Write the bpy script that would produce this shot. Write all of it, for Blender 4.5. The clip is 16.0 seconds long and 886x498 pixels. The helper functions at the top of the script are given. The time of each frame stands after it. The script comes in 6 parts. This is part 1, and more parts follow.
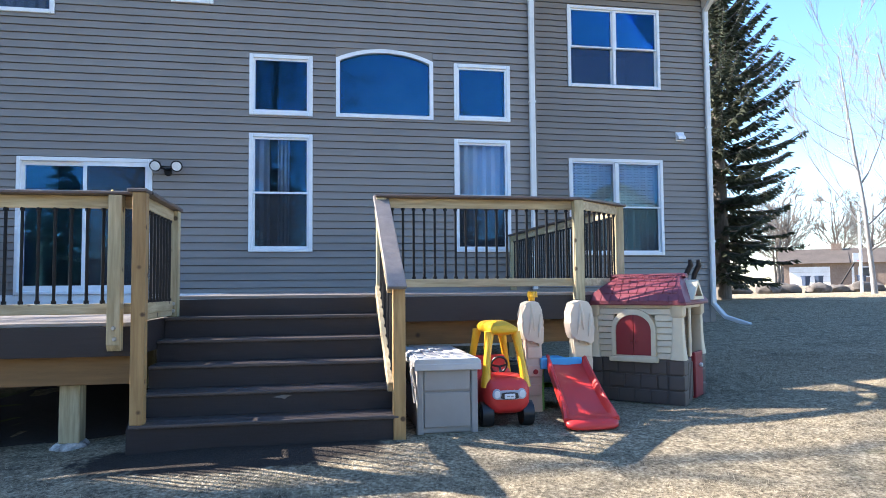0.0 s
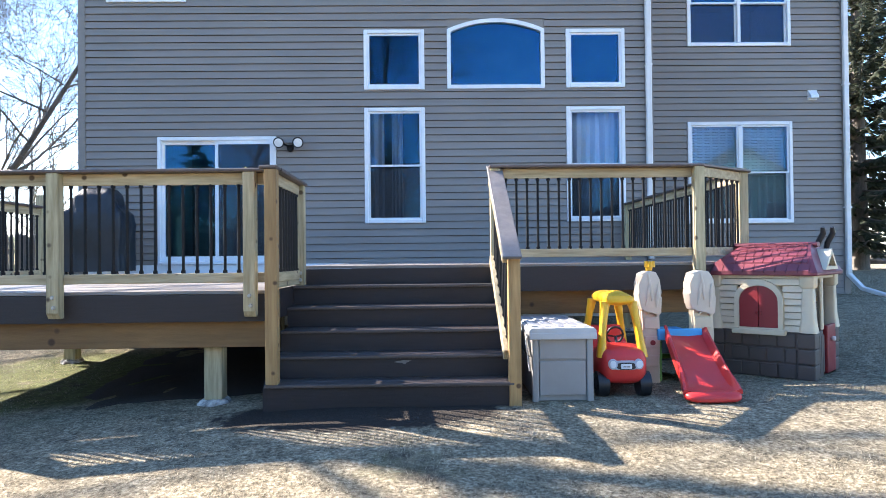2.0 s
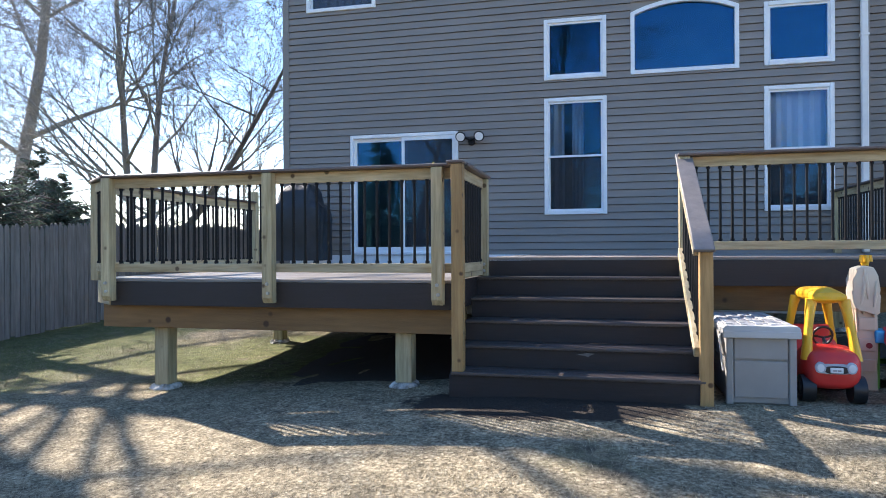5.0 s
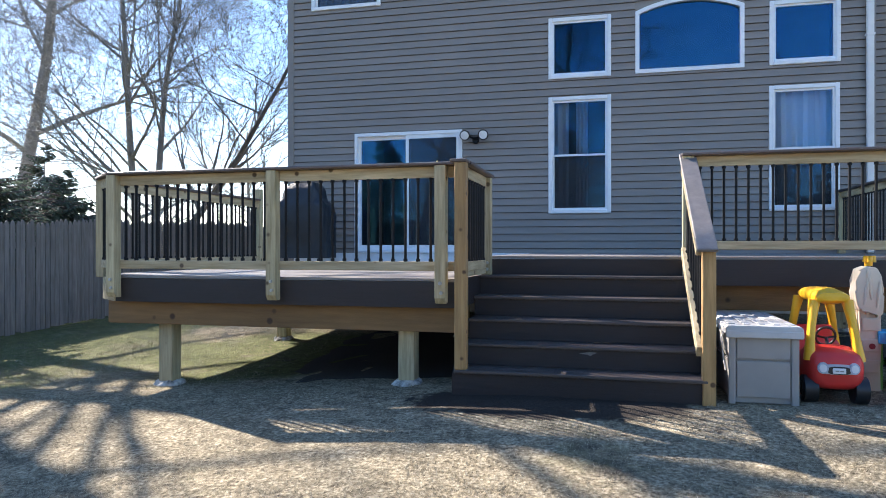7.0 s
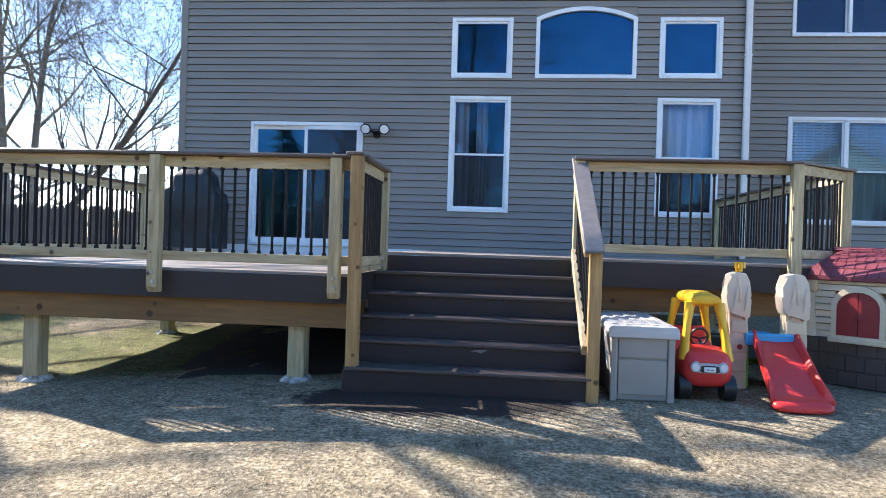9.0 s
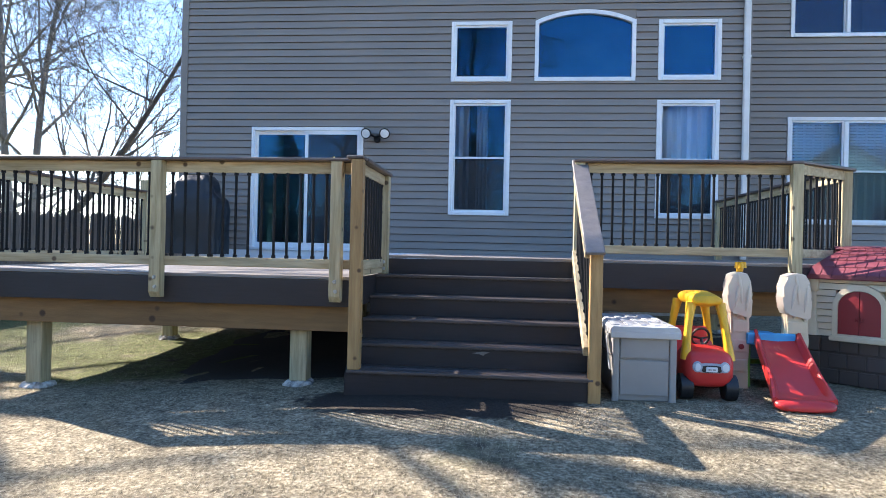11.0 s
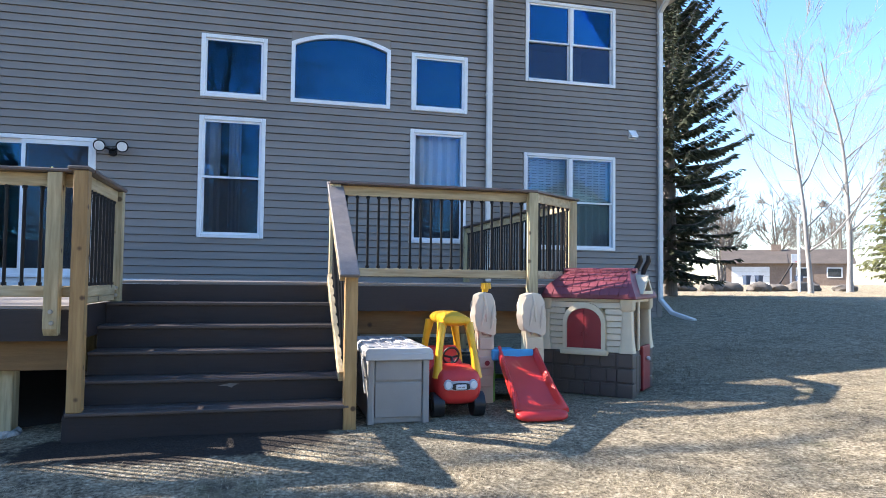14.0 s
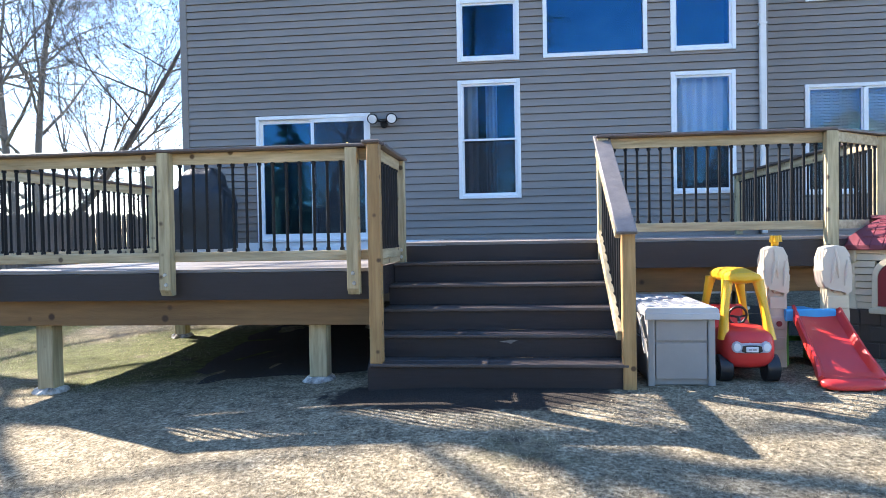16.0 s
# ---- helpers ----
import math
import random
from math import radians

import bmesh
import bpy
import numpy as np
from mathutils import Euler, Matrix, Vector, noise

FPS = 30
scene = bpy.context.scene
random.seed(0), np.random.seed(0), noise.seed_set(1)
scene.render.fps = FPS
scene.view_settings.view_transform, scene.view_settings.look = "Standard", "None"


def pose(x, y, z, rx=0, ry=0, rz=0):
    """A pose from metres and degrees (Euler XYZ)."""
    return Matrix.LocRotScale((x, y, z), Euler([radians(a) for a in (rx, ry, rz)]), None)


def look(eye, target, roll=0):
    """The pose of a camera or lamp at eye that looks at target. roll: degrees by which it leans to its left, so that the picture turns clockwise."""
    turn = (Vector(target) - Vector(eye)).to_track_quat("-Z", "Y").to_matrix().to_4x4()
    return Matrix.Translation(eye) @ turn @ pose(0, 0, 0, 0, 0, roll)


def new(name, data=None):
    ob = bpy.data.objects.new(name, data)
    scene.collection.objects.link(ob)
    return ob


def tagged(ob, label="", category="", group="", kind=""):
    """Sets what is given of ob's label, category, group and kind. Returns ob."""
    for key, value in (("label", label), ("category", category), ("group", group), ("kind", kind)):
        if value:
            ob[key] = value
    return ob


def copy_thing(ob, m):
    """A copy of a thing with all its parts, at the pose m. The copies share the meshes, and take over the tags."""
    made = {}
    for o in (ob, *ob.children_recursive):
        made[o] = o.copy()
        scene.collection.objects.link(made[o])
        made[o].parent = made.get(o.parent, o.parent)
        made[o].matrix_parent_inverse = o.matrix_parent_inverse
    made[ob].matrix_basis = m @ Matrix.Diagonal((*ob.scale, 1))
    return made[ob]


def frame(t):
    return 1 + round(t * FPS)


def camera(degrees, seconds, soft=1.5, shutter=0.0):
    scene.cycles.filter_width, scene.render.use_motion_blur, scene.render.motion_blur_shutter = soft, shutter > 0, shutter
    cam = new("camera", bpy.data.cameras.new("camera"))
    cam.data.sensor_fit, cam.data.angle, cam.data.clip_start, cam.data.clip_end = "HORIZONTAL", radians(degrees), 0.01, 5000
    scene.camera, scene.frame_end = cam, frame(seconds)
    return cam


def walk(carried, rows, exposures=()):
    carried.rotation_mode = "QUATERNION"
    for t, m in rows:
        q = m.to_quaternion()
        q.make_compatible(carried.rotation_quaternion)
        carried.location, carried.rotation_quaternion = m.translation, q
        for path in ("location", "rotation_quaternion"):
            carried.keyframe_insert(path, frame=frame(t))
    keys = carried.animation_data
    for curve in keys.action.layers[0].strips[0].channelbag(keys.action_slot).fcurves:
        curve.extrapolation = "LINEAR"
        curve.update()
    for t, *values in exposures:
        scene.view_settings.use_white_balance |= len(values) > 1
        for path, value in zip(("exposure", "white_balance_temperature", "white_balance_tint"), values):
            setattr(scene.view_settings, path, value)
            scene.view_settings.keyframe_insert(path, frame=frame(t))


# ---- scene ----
cam = camera(65.6, 16.0, 0.9)
PATH = [
    (0, (1.008, -10.806, 1.079), (1.358, -8.84, 1.19), -0.5),
    (0.5, (1.007, -10.829, 1.065), (1.331, -8.857, 1.143), -0.3),
    (1, (0.987, -10.835, 1.069), (1.24, -8.852, 1.136), -0.3),
    (1.5, (0.979, -10.818, 1.084), (1.146, -8.825, 1.12), -0.3),
    (2, (0.96, -10.876, 1.079), (0.994, -8.876, 1.106), -0.6),
    (2.5, (0.949, -10.912, 1.076), (0.874, -8.914, 1.091), -0.3),
    (3, (0.943, -10.895, 1.085), (0.751, -8.904, 1.098), 0.0),
    (3.5, (0.925, -10.901, 1.092), (0.633, -8.922, 1.085), 0.3),
    (4, (0.903, -10.912, 1.084), (0.483, -8.957, 1.077), 0.4),
    (6.5, (0.927, -10.935, 1.095), (0.439, -8.996, 1.103), -0.4),
    (7, (0.919, -10.938, 1.089), (0.437, -8.997, 1.088), 0.0),
    (7.5, (0.936, -10.939, 1.098), (0.522, -8.982, 1.101), -0.1),
    (8, (0.958, -10.916, 1.092), (0.652, -8.94, 1.112), 0.7),
    (8.5, (0.967, -10.906, 1.092), (0.709, -8.923, 1.089), 0.9),
    (9, (0.949, -10.881, 1.091), (0.753, -8.891, 1.082), 1.8),
    (11.5, (0.962, -10.898, 1.076), (0.764, -8.908, 1.091), 1.1),
    (12, (0.971, -10.823, 1.081), (0.863, -8.826, 1.136), 1.2),
    (12.5, (0.988, -10.805, 1.071), (1.039, -8.806, 1.141), 1.4),
    (13, (1.006, -10.799, 1.064), (1.252, -8.816, 1.146), 1.4),
    (13.5, (1.013, -10.755, 1.067), (1.462, -8.808, 1.162), 1.0),
    (13.8, (0.994, -10.72, 1.035), (1.503, -8.788, 1.131), 0.6),
    (14, (1.002, -10.756, 1.059), (1.487, -8.818, 1.148), 0.7),
    (14.5, (0.998, -10.756, 1.06), (1.378, -8.794, 1.141), 0.4),
    (15, (0.968, -10.747, 1.067), (1.172, -8.76, 1.151), 0.8),
    (15.5, (0.917, -10.779, 1.079), (0.799, -8.783, 1.13), 1.0),
    (16, (0.808, -10.678, 1.08), (0.592, -8.69, 1.041), -1.0),
]
EXPOSURE = [(t, stops, 6380, 14) for t, stops in ((0.0, 2.65), (0.7, 2.68), (1.5, 2.9), (2.5, 2.8), (4.0, 2.5), (6.5, 2.35), (9.0, 2.5), (12.0, 2.66), (12.9, 2.9), (13.3, 2.8), (14.0, 2.47), (14.5, 2.5), (15.0, 2.66), (15.5, 2.87), (16.0, 2.83))]
walk(cam, [(t, look(eye, target, roll)) for t, eye, target, roll in PATH], EXPOSURE)

# ---- light ----
SUN = Vector((-1.19, 0.62, 1.0)).normalized()
world = bpy.data.worlds.new("World")
scene.world = world
world.use_nodes = True
wn = world.node_tree.nodes
sky = wn.new("ShaderNodeTexSky")
sky.sky_type = "NISHITA"
sky.sun_disc = False
sky.sun_elevation = math.asin(SUN.z)
sky.sun_rotation = math.atan2(SUN.x, SUN.y)
sky.air_density, sky.dust_density, sky.ozone_density = 1.0, 0.42, 3.0
wn["Background"].inputs["Strength"].default_value = 0.078
vivid = wn.new("ShaderNodeHueSaturation")
vivid.inputs["Saturation"].default_value = 1.16
world.node_tree.links.new(sky.outputs[0], vivid.inputs["Color"])
world.node_tree.links.new(vivid.outputs[0], wn["Background"].inputs["Color"])
sun_data = bpy.data.lights.new("sun", "SUN")
sun_data.energy, sun_data.angle, sun_data.color = 3.8, radians(0.53), (1.0, 0.93, 0.82)
sun = new("sun", sun_data)
sun.matrix_world = look(SUN * 60, (0, 0, 0))


# ---- materials ----
def _nodes(name):
    m = bpy.data.materials.new(name)
    m.use_nodes = True
    return m, m.node_tree.nodes, m.node_tree.links, m.node_tree.nodes["Principled BSDF"]


def mat(name, c1, c2, scale=8.0, rough=0.6, metal=0.0, bump=0.15, bscale=60.0, stretch=(1, 1, 1), rand=0.0, big=0.15, spec=0.5, knots=0.0, island=False):
    """A surface of two mixed tones with slow stains, fine relief and a tone of its own for each piece."""
    m, n, l, p = _nodes(name)
    tc = n.new("ShaderNodeTexCoord")
    mp = n.new("ShaderNodeMapping")
    mp.inputs["Scale"].default_value = stretch
    l.new(tc.outputs["Object"], mp.inputs["Vector"])
    src = mp.outputs["Vector"]
    if rand or island:
        info = n.new("ShaderNodeNewGeometry") if island else n.new("ShaderNodeObjectInfo")
        who = info.outputs["Random Per Island"] if island else info.outputs["Random"]
        add = n.new("ShaderNodeVectorMath")
        add.operation = "MULTIPLY_ADD"
        comb = n.new("ShaderNodeCombineXYZ")
        for k in range(3):
            l.new(who, comb.inputs[k])
        add.inputs[1].default_value = (37.0, 53.0, 71.0)
        l.new(comb.outputs[0], add.inputs[0])
        l.new(src, add.inputs[2])
        src = add.outputs[0]
    n1 = n.new("ShaderNodeTexNoise")
    n1.inputs["Scale"].default_value, n1.inputs["Detail"].default_value, n1.inputs["Roughness"].default_value = scale, 6, 0.6
    l.new(src, n1.inputs["Vector"])
    ramp = n.new("ShaderNodeValToRGB")
    ramp.color_ramp.elements[0].position, ramp.color_ramp.elements[1].position = 0.32, 0.68
    ramp.color_ramp.elements[0].color, ramp.color_ramp.elements[1].color = (*c1, 1), (*c2, 1)
    l.new(n1.outputs["Fac"], ramp.inputs["Fac"])
    col = ramp.outputs["Color"]
    n2 = n.new("ShaderNodeTexNoise")
    n2.inputs["Scale"].default_value, n2.inputs["Detail"].default_value = 0.9, 3
    l.new(tc.outputs["Object"], n2.inputs["Vector"])
    mr = n.new("ShaderNodeMapRange")
    mr.inputs["From Min"].default_value, mr.inputs["From Max"].default_value = 0.3, 0.7
    mr.inputs["To Min"].default_value, mr.inputs["To Max"].default_value = 1 - big, 1 + big
    l.new(n2.outputs["Fac"], mr.inputs["Value"])
    hs = n.new("ShaderNodeHueSaturation")
    val = mr.outputs["Result"]
    if rand or island:
        mul = n.new("ShaderNodeMath")
        mul.operation = "MULTIPLY"
        rr = n.new("ShaderNodeMapRange")
        rr.inputs["To Min"].default_value, rr.inputs["To Max"].default_value = 1 - rand, 1 + rand
        l.new(who, rr.inputs["Value"])
        l.new(val, mul.inputs[0])
        l.new(rr.outputs["Result"], mul.inputs[1])
        val = mul.outputs[0]
    l.new(val, hs.inputs["Value"])
    l.new(col, hs.inputs["Color"])
    col = hs.outputs["Color"]
    if knots:
        vo = n.new("ShaderNodeTexVoronoi")
        vo.inputs["Scale"].default_value = 6.0 * knots
        l.new(tc.outputs["Object"], vo.inputs["Vector"])
        pick = n.new("ShaderNodeSeparateColor")
        l.new(vo.outputs["Color"], pick.inputs["Color"])
        few = n.new("ShaderNodeMath")
        few.operation = "GREATER_THAN"
        few.inputs[1].default_value = 0.5
        l.new(pick.outputs["Red"], few.inputs[0])
        kr = n.new("ShaderNodeMapRange")
        kr.inputs["From Min"].default_value, kr.inputs["From Max"].default_value = 0.12, 0.21
        far_off = n.new("ShaderNodeMath")
        l.new(vo.outputs["Distance"], far_off.inputs[0])
        l.new(few.outputs[0], far_off.inputs[1])
        l.new(far_off.outputs[0], kr.inputs["Value"])
        mx = n.new("ShaderNodeMix")
        mx.data_type = "RGBA"
        mx.inputs["A"].default_value = (c1[0] * 0.3, c1[1] * 0.25, c1[2] * 0.25, 1)
        l.new(kr.outputs["Result"], mx.inputs["Factor"])
        l.new(col, mx.inputs["B"])
        col = mx.outputs["Result"]
    l.new(col, p.inputs["Base Color"])
    rm = n.new("ShaderNodeMapRange")
    rm.inputs["To Min"].default_value, rm.inputs["To Max"].default_value = max(0.03, rough - 0.12), min(1, rough + 0.12)
    l.new(n1.outputs["Fac"], rm.inputs["Value"])
    l.new(rm.outputs["Result"], p.inputs["Roughness"])
    p.inputs["Metallic"].default_value = metal
    p.inputs["Specular IOR Level"].default_value = spec
    if bump:
        n3 = n.new("ShaderNodeTexNoise")
        n3.inputs["Scale"].default_value, n3.inputs["Detail"].default_value = bscale, 5
        l.new(src, n3.inputs["Vector"])
        b = n.new("ShaderNodeBump")
        b.inputs["Strength"].default_value, b.inputs["Distance"].default_value = bump, 0.01
        l.new(n3.outputs["Fac"], b.inputs["Height"])
        l.new(b.outputs["Normal"], p.inputs["Normal"])
    return m


def let_through(m, share):
    """Thin leaves and needles pass a share of the light that falls on their far side."""
    n, l = m.node_tree.nodes, m.node_tree.links
    p, out = n["Principled BSDF"], n["Material Output"]
    tr, mix = n.new("ShaderNodeBsdfTranslucent"), n.new("ShaderNodeMixShader")
    l.new(p.inputs["Base Color"].links[0].from_socket, tr.inputs["Color"])
    mix.inputs[0].default_value = share
    l.new(p.outputs[0], mix.inputs[1])
    l.new(tr.outputs[0], mix.inputs[2])
    l.new(mix.outputs[0], out.inputs["Surface"])
    return m


def glass_mat(name, tint, ior, rough=0.0, mesh=0.0):
    m = bpy.data.materials.new(name)
    m.use_nodes = True
    n, l = m.node_tree.nodes, m.node_tree.links
    n.clear()
    out = n.new("ShaderNodeOutputMaterial")
    tr, gl, fr, mix = n.new("ShaderNodeBsdfTransparent"), n.new("ShaderNodeBsdfGlossy"), n.new("ShaderNodeFresnel"), n.new("ShaderNodeMixShader")
    tr.inputs["Color"].default_value = (*tint, 1)
    gl.inputs["Roughness"].default_value = rough
    gl.inputs["Color"].default_value = (0.09, 0.40, 0.80, 1)    # deep sky blue painted into the reflection
    fr.inputs["IOR"].default_value = ior
    tc, no, b = n.new("ShaderNodeTexCoord"), n.new("ShaderNodeTexNoise"), n.new("ShaderNodeBump")
    no.inputs["Scale"].default_value = 1.4
    b.inputs["Strength"].default_value, b.inputs["Distance"].default_value = 0.05, 0.02
    l.new(tc.outputs["Object"], no.inputs["Vector"])
    l.new(no.outputs["Fac"], b.inputs["Height"])
    l.new(b.outputs["Normal"], gl.inputs["Normal"])
    l.new(fr.outputs[0], mix.inputs[0])
    l.new(tr.outputs[0], mix.inputs[1])
    l.new(gl.outputs[0], mix.inputs[2])
    last = mix.outputs[0]
    if mesh:                           # grey insect screen before the pane
        net, over = n.new("ShaderNodeBsdfDiffuse"), n.new("ShaderNodeMixShader")
        net.inputs["Color"].default_value = (0.16, 0.16, 0.17, 1)
        over.inputs[0].default_value = mesh
        l.new(last, over.inputs[1])
        l.new(net.outputs[0], over.inputs[2])
        last = over.outputs[0]
    l.new(last, out.inputs["Surface"])
    return m


M = {}
M["siding"] = mat("vinyl_siding", (0.215, 0.188, 0.165), (0.245, 0.215, 0.19), 3, 0.55, bump=0.05, bscale=25, stretch=(0.3, 1, 4), rand=0.03, big=0.05)
M["white_trim"] = mat("white_vinyl", (0.72, 0.73, 0.74), (0.82, 0.82, 0.82), 5, 0.4, bump=0.03, big=0.04)
M["pale_metal"] = mat("painted_aluminium", (0.42, 0.38, 0.34), (0.48, 0.44, 0.40), 4, 0.4, bump=0.04, big=0.08)
M["spout"] = mat("pale_downspout_paint", (0.62, 0.60, 0.57), (0.72, 0.70, 0.67), 4, 0.4, bump=0.04, big=0.08)
M["shingle"] = mat("roof_shingle", (0.10, 0.085, 0.075), (0.17, 0.15, 0.13), 40, 0.9, bump=0.5, bscale=150)
M["glass"] = glass_mat("window_glass", (0.80, 0.84, 0.87), 1.85)
M["arch_glass"] = glass_mat("picture_window_glass", (0.72, 0.78, 0.82), 2.35)
M["screen_glass"] = glass_mat("screened_glass", (0.36, 0.38, 0.41), 1.65, mesh=0.17)
M["clear_glass"] = glass_mat("clear_glass", (0.90, 0.93, 0.95), 1.62)
M["clear_screen"] = glass_mat("clear_screened_glass", (0.58, 0.60, 0.62), 1.45, mesh=0.16)
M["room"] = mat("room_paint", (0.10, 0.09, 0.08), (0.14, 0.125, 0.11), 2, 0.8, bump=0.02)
M["curtain"] = mat("sheer_curtain", (0.66, 0.67, 0.68), (0.78, 0.79, 0.8), 30, 0.9, bump=0.1, bscale=300)
M["curtain_beige"] = mat("beige_curtain", (0.62, 0.57, 0.47), (0.72, 0.67, 0.56), 30, 0.9, bump=0.1, bscale=300)
M["footing"] = mat("smeared_footing", (0.09, 0.075, 0.06), (0.74, 0.70, 0.63), 11, 0.9, bump=0.6, bscale=40)
M["post"] = mat("treated_pine_upright", (0.28, 0.222, 0.115), (0.53, 0.448, 0.272), 5, 0.7, bump=0.25, bscale=40, stretch=(6, 6, 0.5), rand=0.10, knots=1.3)
M["rail_x"] = mat("treated_pine_rail", (0.29, 0.22, 0.115), (0.52, 0.425, 0.265), 5, 0.7, bump=0.25, bscale=40, stretch=(0.5, 6, 6), rand=0.10, knots=1.3)
M["rail_y"] = mat("treated_pine_side_rail", (0.29, 0.22, 0.115), (0.52, 0.425, 0.265), 5, 0.7, bump=0.25, bscale=40, stretch=(6, 0.5, 6), rand=0.10, knots=1.3)
M["newel"] = mat("stained_pine_newel", (0.27, 0.15, 0.052), (0.44, 0.265, 0.105), 5, 0.65, bump=0.25, bscale=40, stretch=(6, 6, 0.5), rand=0.08, knots=1.5)
M["beam"] = mat("dark_pine_beam", (0.165, 0.088, 0.03), (0.25, 0.14, 0.052), 4, 0.7, bump=0.25, bscale=40, stretch=(0.5, 5, 5), rand=0.08, knots=1.0)
# joist pine darkened in its colour for the shade under the decks
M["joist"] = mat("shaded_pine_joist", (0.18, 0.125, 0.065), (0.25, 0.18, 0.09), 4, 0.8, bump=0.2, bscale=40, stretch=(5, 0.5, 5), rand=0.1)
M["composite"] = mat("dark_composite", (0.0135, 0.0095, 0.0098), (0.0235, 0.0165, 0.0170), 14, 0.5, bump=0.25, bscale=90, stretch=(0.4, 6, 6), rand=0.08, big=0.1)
# same composite as the fascia, lightened to stand for grazing sun glare
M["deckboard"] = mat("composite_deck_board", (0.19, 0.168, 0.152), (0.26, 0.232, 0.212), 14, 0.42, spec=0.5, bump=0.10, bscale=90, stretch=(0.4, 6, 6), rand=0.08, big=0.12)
M["cap"] = mat("composite_rail_cap", (0.085, 0.06, 0.05), (0.125, 0.092, 0.077), 14, 0.45, bump=0.2, bscale=90, stretch=(3, 3, 3), rand=0.05)
M["cap_worn"] = mat("weathered_rail_cap", (0.13, 0.11, 0.098), (0.19, 0.165, 0.15), 14, 0.5, bump=0.2, bscale=90, rand=0.05)
# tread colour lifted above the risers' to brighten its sunlit strips
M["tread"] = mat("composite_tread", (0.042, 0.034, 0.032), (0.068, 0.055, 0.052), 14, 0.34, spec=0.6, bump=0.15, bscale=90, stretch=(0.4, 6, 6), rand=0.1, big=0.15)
M["iron"] = mat("black_coated_steel", (0.007, 0.007, 0.008), (0.013, 0.013, 0.014), 20, 0.55, bump=0.04, spec=0.2)
M["bolt"] = mat("galvanised_steel", (0.35, 0.35, 0.34), (0.5, 0.5, 0.48), 40, 0.45, metal=0.8, bump=0.1)
M["concrete"] = mat("concrete", (0.42, 0.41, 0.40), (0.62, 0.61, 0.59), 9, 0.9, bump=0.5, bscale=30)
# soil colour that also carries the deep shade under the decks
M["mulch"] = mat("soil_with_deck_shade", (0.028, 0.021, 0.016), (0.06, 0.047, 0.037), 30, 0.95, bump=0.9, bscale=60)


# ---- building helpers ----
def thing(name, loc, label, category, group="", kind=""):
    ob = new(name)
    ob.empty_display_size = 0.1
    ob.location = loc
    return tagged(ob, label, category, group, kind)


def turned(name, loc, rz, label, category, group="", kind=""):
    ob = thing(name, loc, label, category, group, kind)
    ob.rotation_euler = (0, 0, radians(rz))
    LOCAL.add(ob.name)
    return ob


def mesh_of(name, bm, material, smooth=False):
    bmesh.ops.recalc_face_normals(bm, faces=bm.faces)
    me = bpy.data.meshes.new(name)
    bm.to_mesh(me)
    bm.free()
    if material:
        me.materials.append(material)
    if smooth:
        me.shade_smooth()
        me.set_sharp_from_angle(angle=radians(40))
    return me


LOCAL = set()                          # things built in their own turned axes


def attach(ob, parent):
    ob.parent = parent
    if parent.name in LOCAL:
        return ob
    inv = Matrix.Translation(parent.location)
    if parent.parent:
        inv = Matrix.Identity(4)
    ob.matrix_parent_inverse = inv.inverted()
    return ob


def part(name, bm, material, parent, label="", smooth=False):
    ob = new(name, mesh_of(name, bm, material, smooth))
    if parent:
        attach(ob, parent)
    return tagged(ob, label)


def same_part(name, me, parent, m):
    ob = new(name, me)
    attach(ob, parent)
    ob.matrix_basis = m
    return ob


def box(bm, x0, x1, y0, y1, z0, z1, bevel=0.0, seg=1):
    r = bmesh.ops.create_cube(bm, size=1.0)
    for v in r["verts"]:
        v.co = Vector((x0 + (v.co.x + 0.5) * (x1 - x0), y0 + (v.co.y + 0.5) * (y1 - y0), z0 + (v.co.z + 0.5) * (z1 - z0)))
    if bevel:
        es = list({e for v in r["verts"] for e in v.link_edges})
        bmesh.ops.bevel(bm, geom=es, offset=bevel, segments=seg, affect="EDGES", profile=0.6)
    return bm


def bx(*a, **k):
    return box(bmesh.new(), *a, **k)


def cyl(bm, p0, p1, r0, r1=None, n=10, cap=True):
    p0, p1 = Vector(p0), Vector(p1)
    r1 = r0 if r1 is None else r1
    d = p1 - p0
    m = Matrix.Translation((p0 + p1) / 2) @ d.to_track_quat("Z", "Y").to_matrix().to_4x4()
    bmesh.ops.create_cone(bm, cap_ends=cap, segments=n, radius1=r0, radius2=r1, depth=d.length, matrix=m)
    return bm


def prism(bm, pts, axis, a, b, bevel=0.0):
    """A closed outline in two coordinates, drawn out along the third axis from a to b."""
    def at(p, s):
        return {"x": (s, p[0], p[1]), "y": (p[0], s, p[1]), "z": (p[0], p[1], s)}[axis]
    lo = [bm.verts.new(at(p, a)) for p in pts]
    hi = [bm.verts.new(at(p, b)) for p in pts]
    fs = [bm.faces.new(lo), bm.faces.new(hi[::-1])]
    for i in range(len(pts)):
        j = (i + 1) % len(pts)
        fs.append(bm.faces.new((lo[i], hi[i], hi[j], lo[j])))
    if bevel:
        es = list({e for f in fs for e in f.edges})
        bmesh.ops.bevel(bm, geom=es, offset=bevel, segments=2, affect="EDGES", profile=0.6)
    return bm


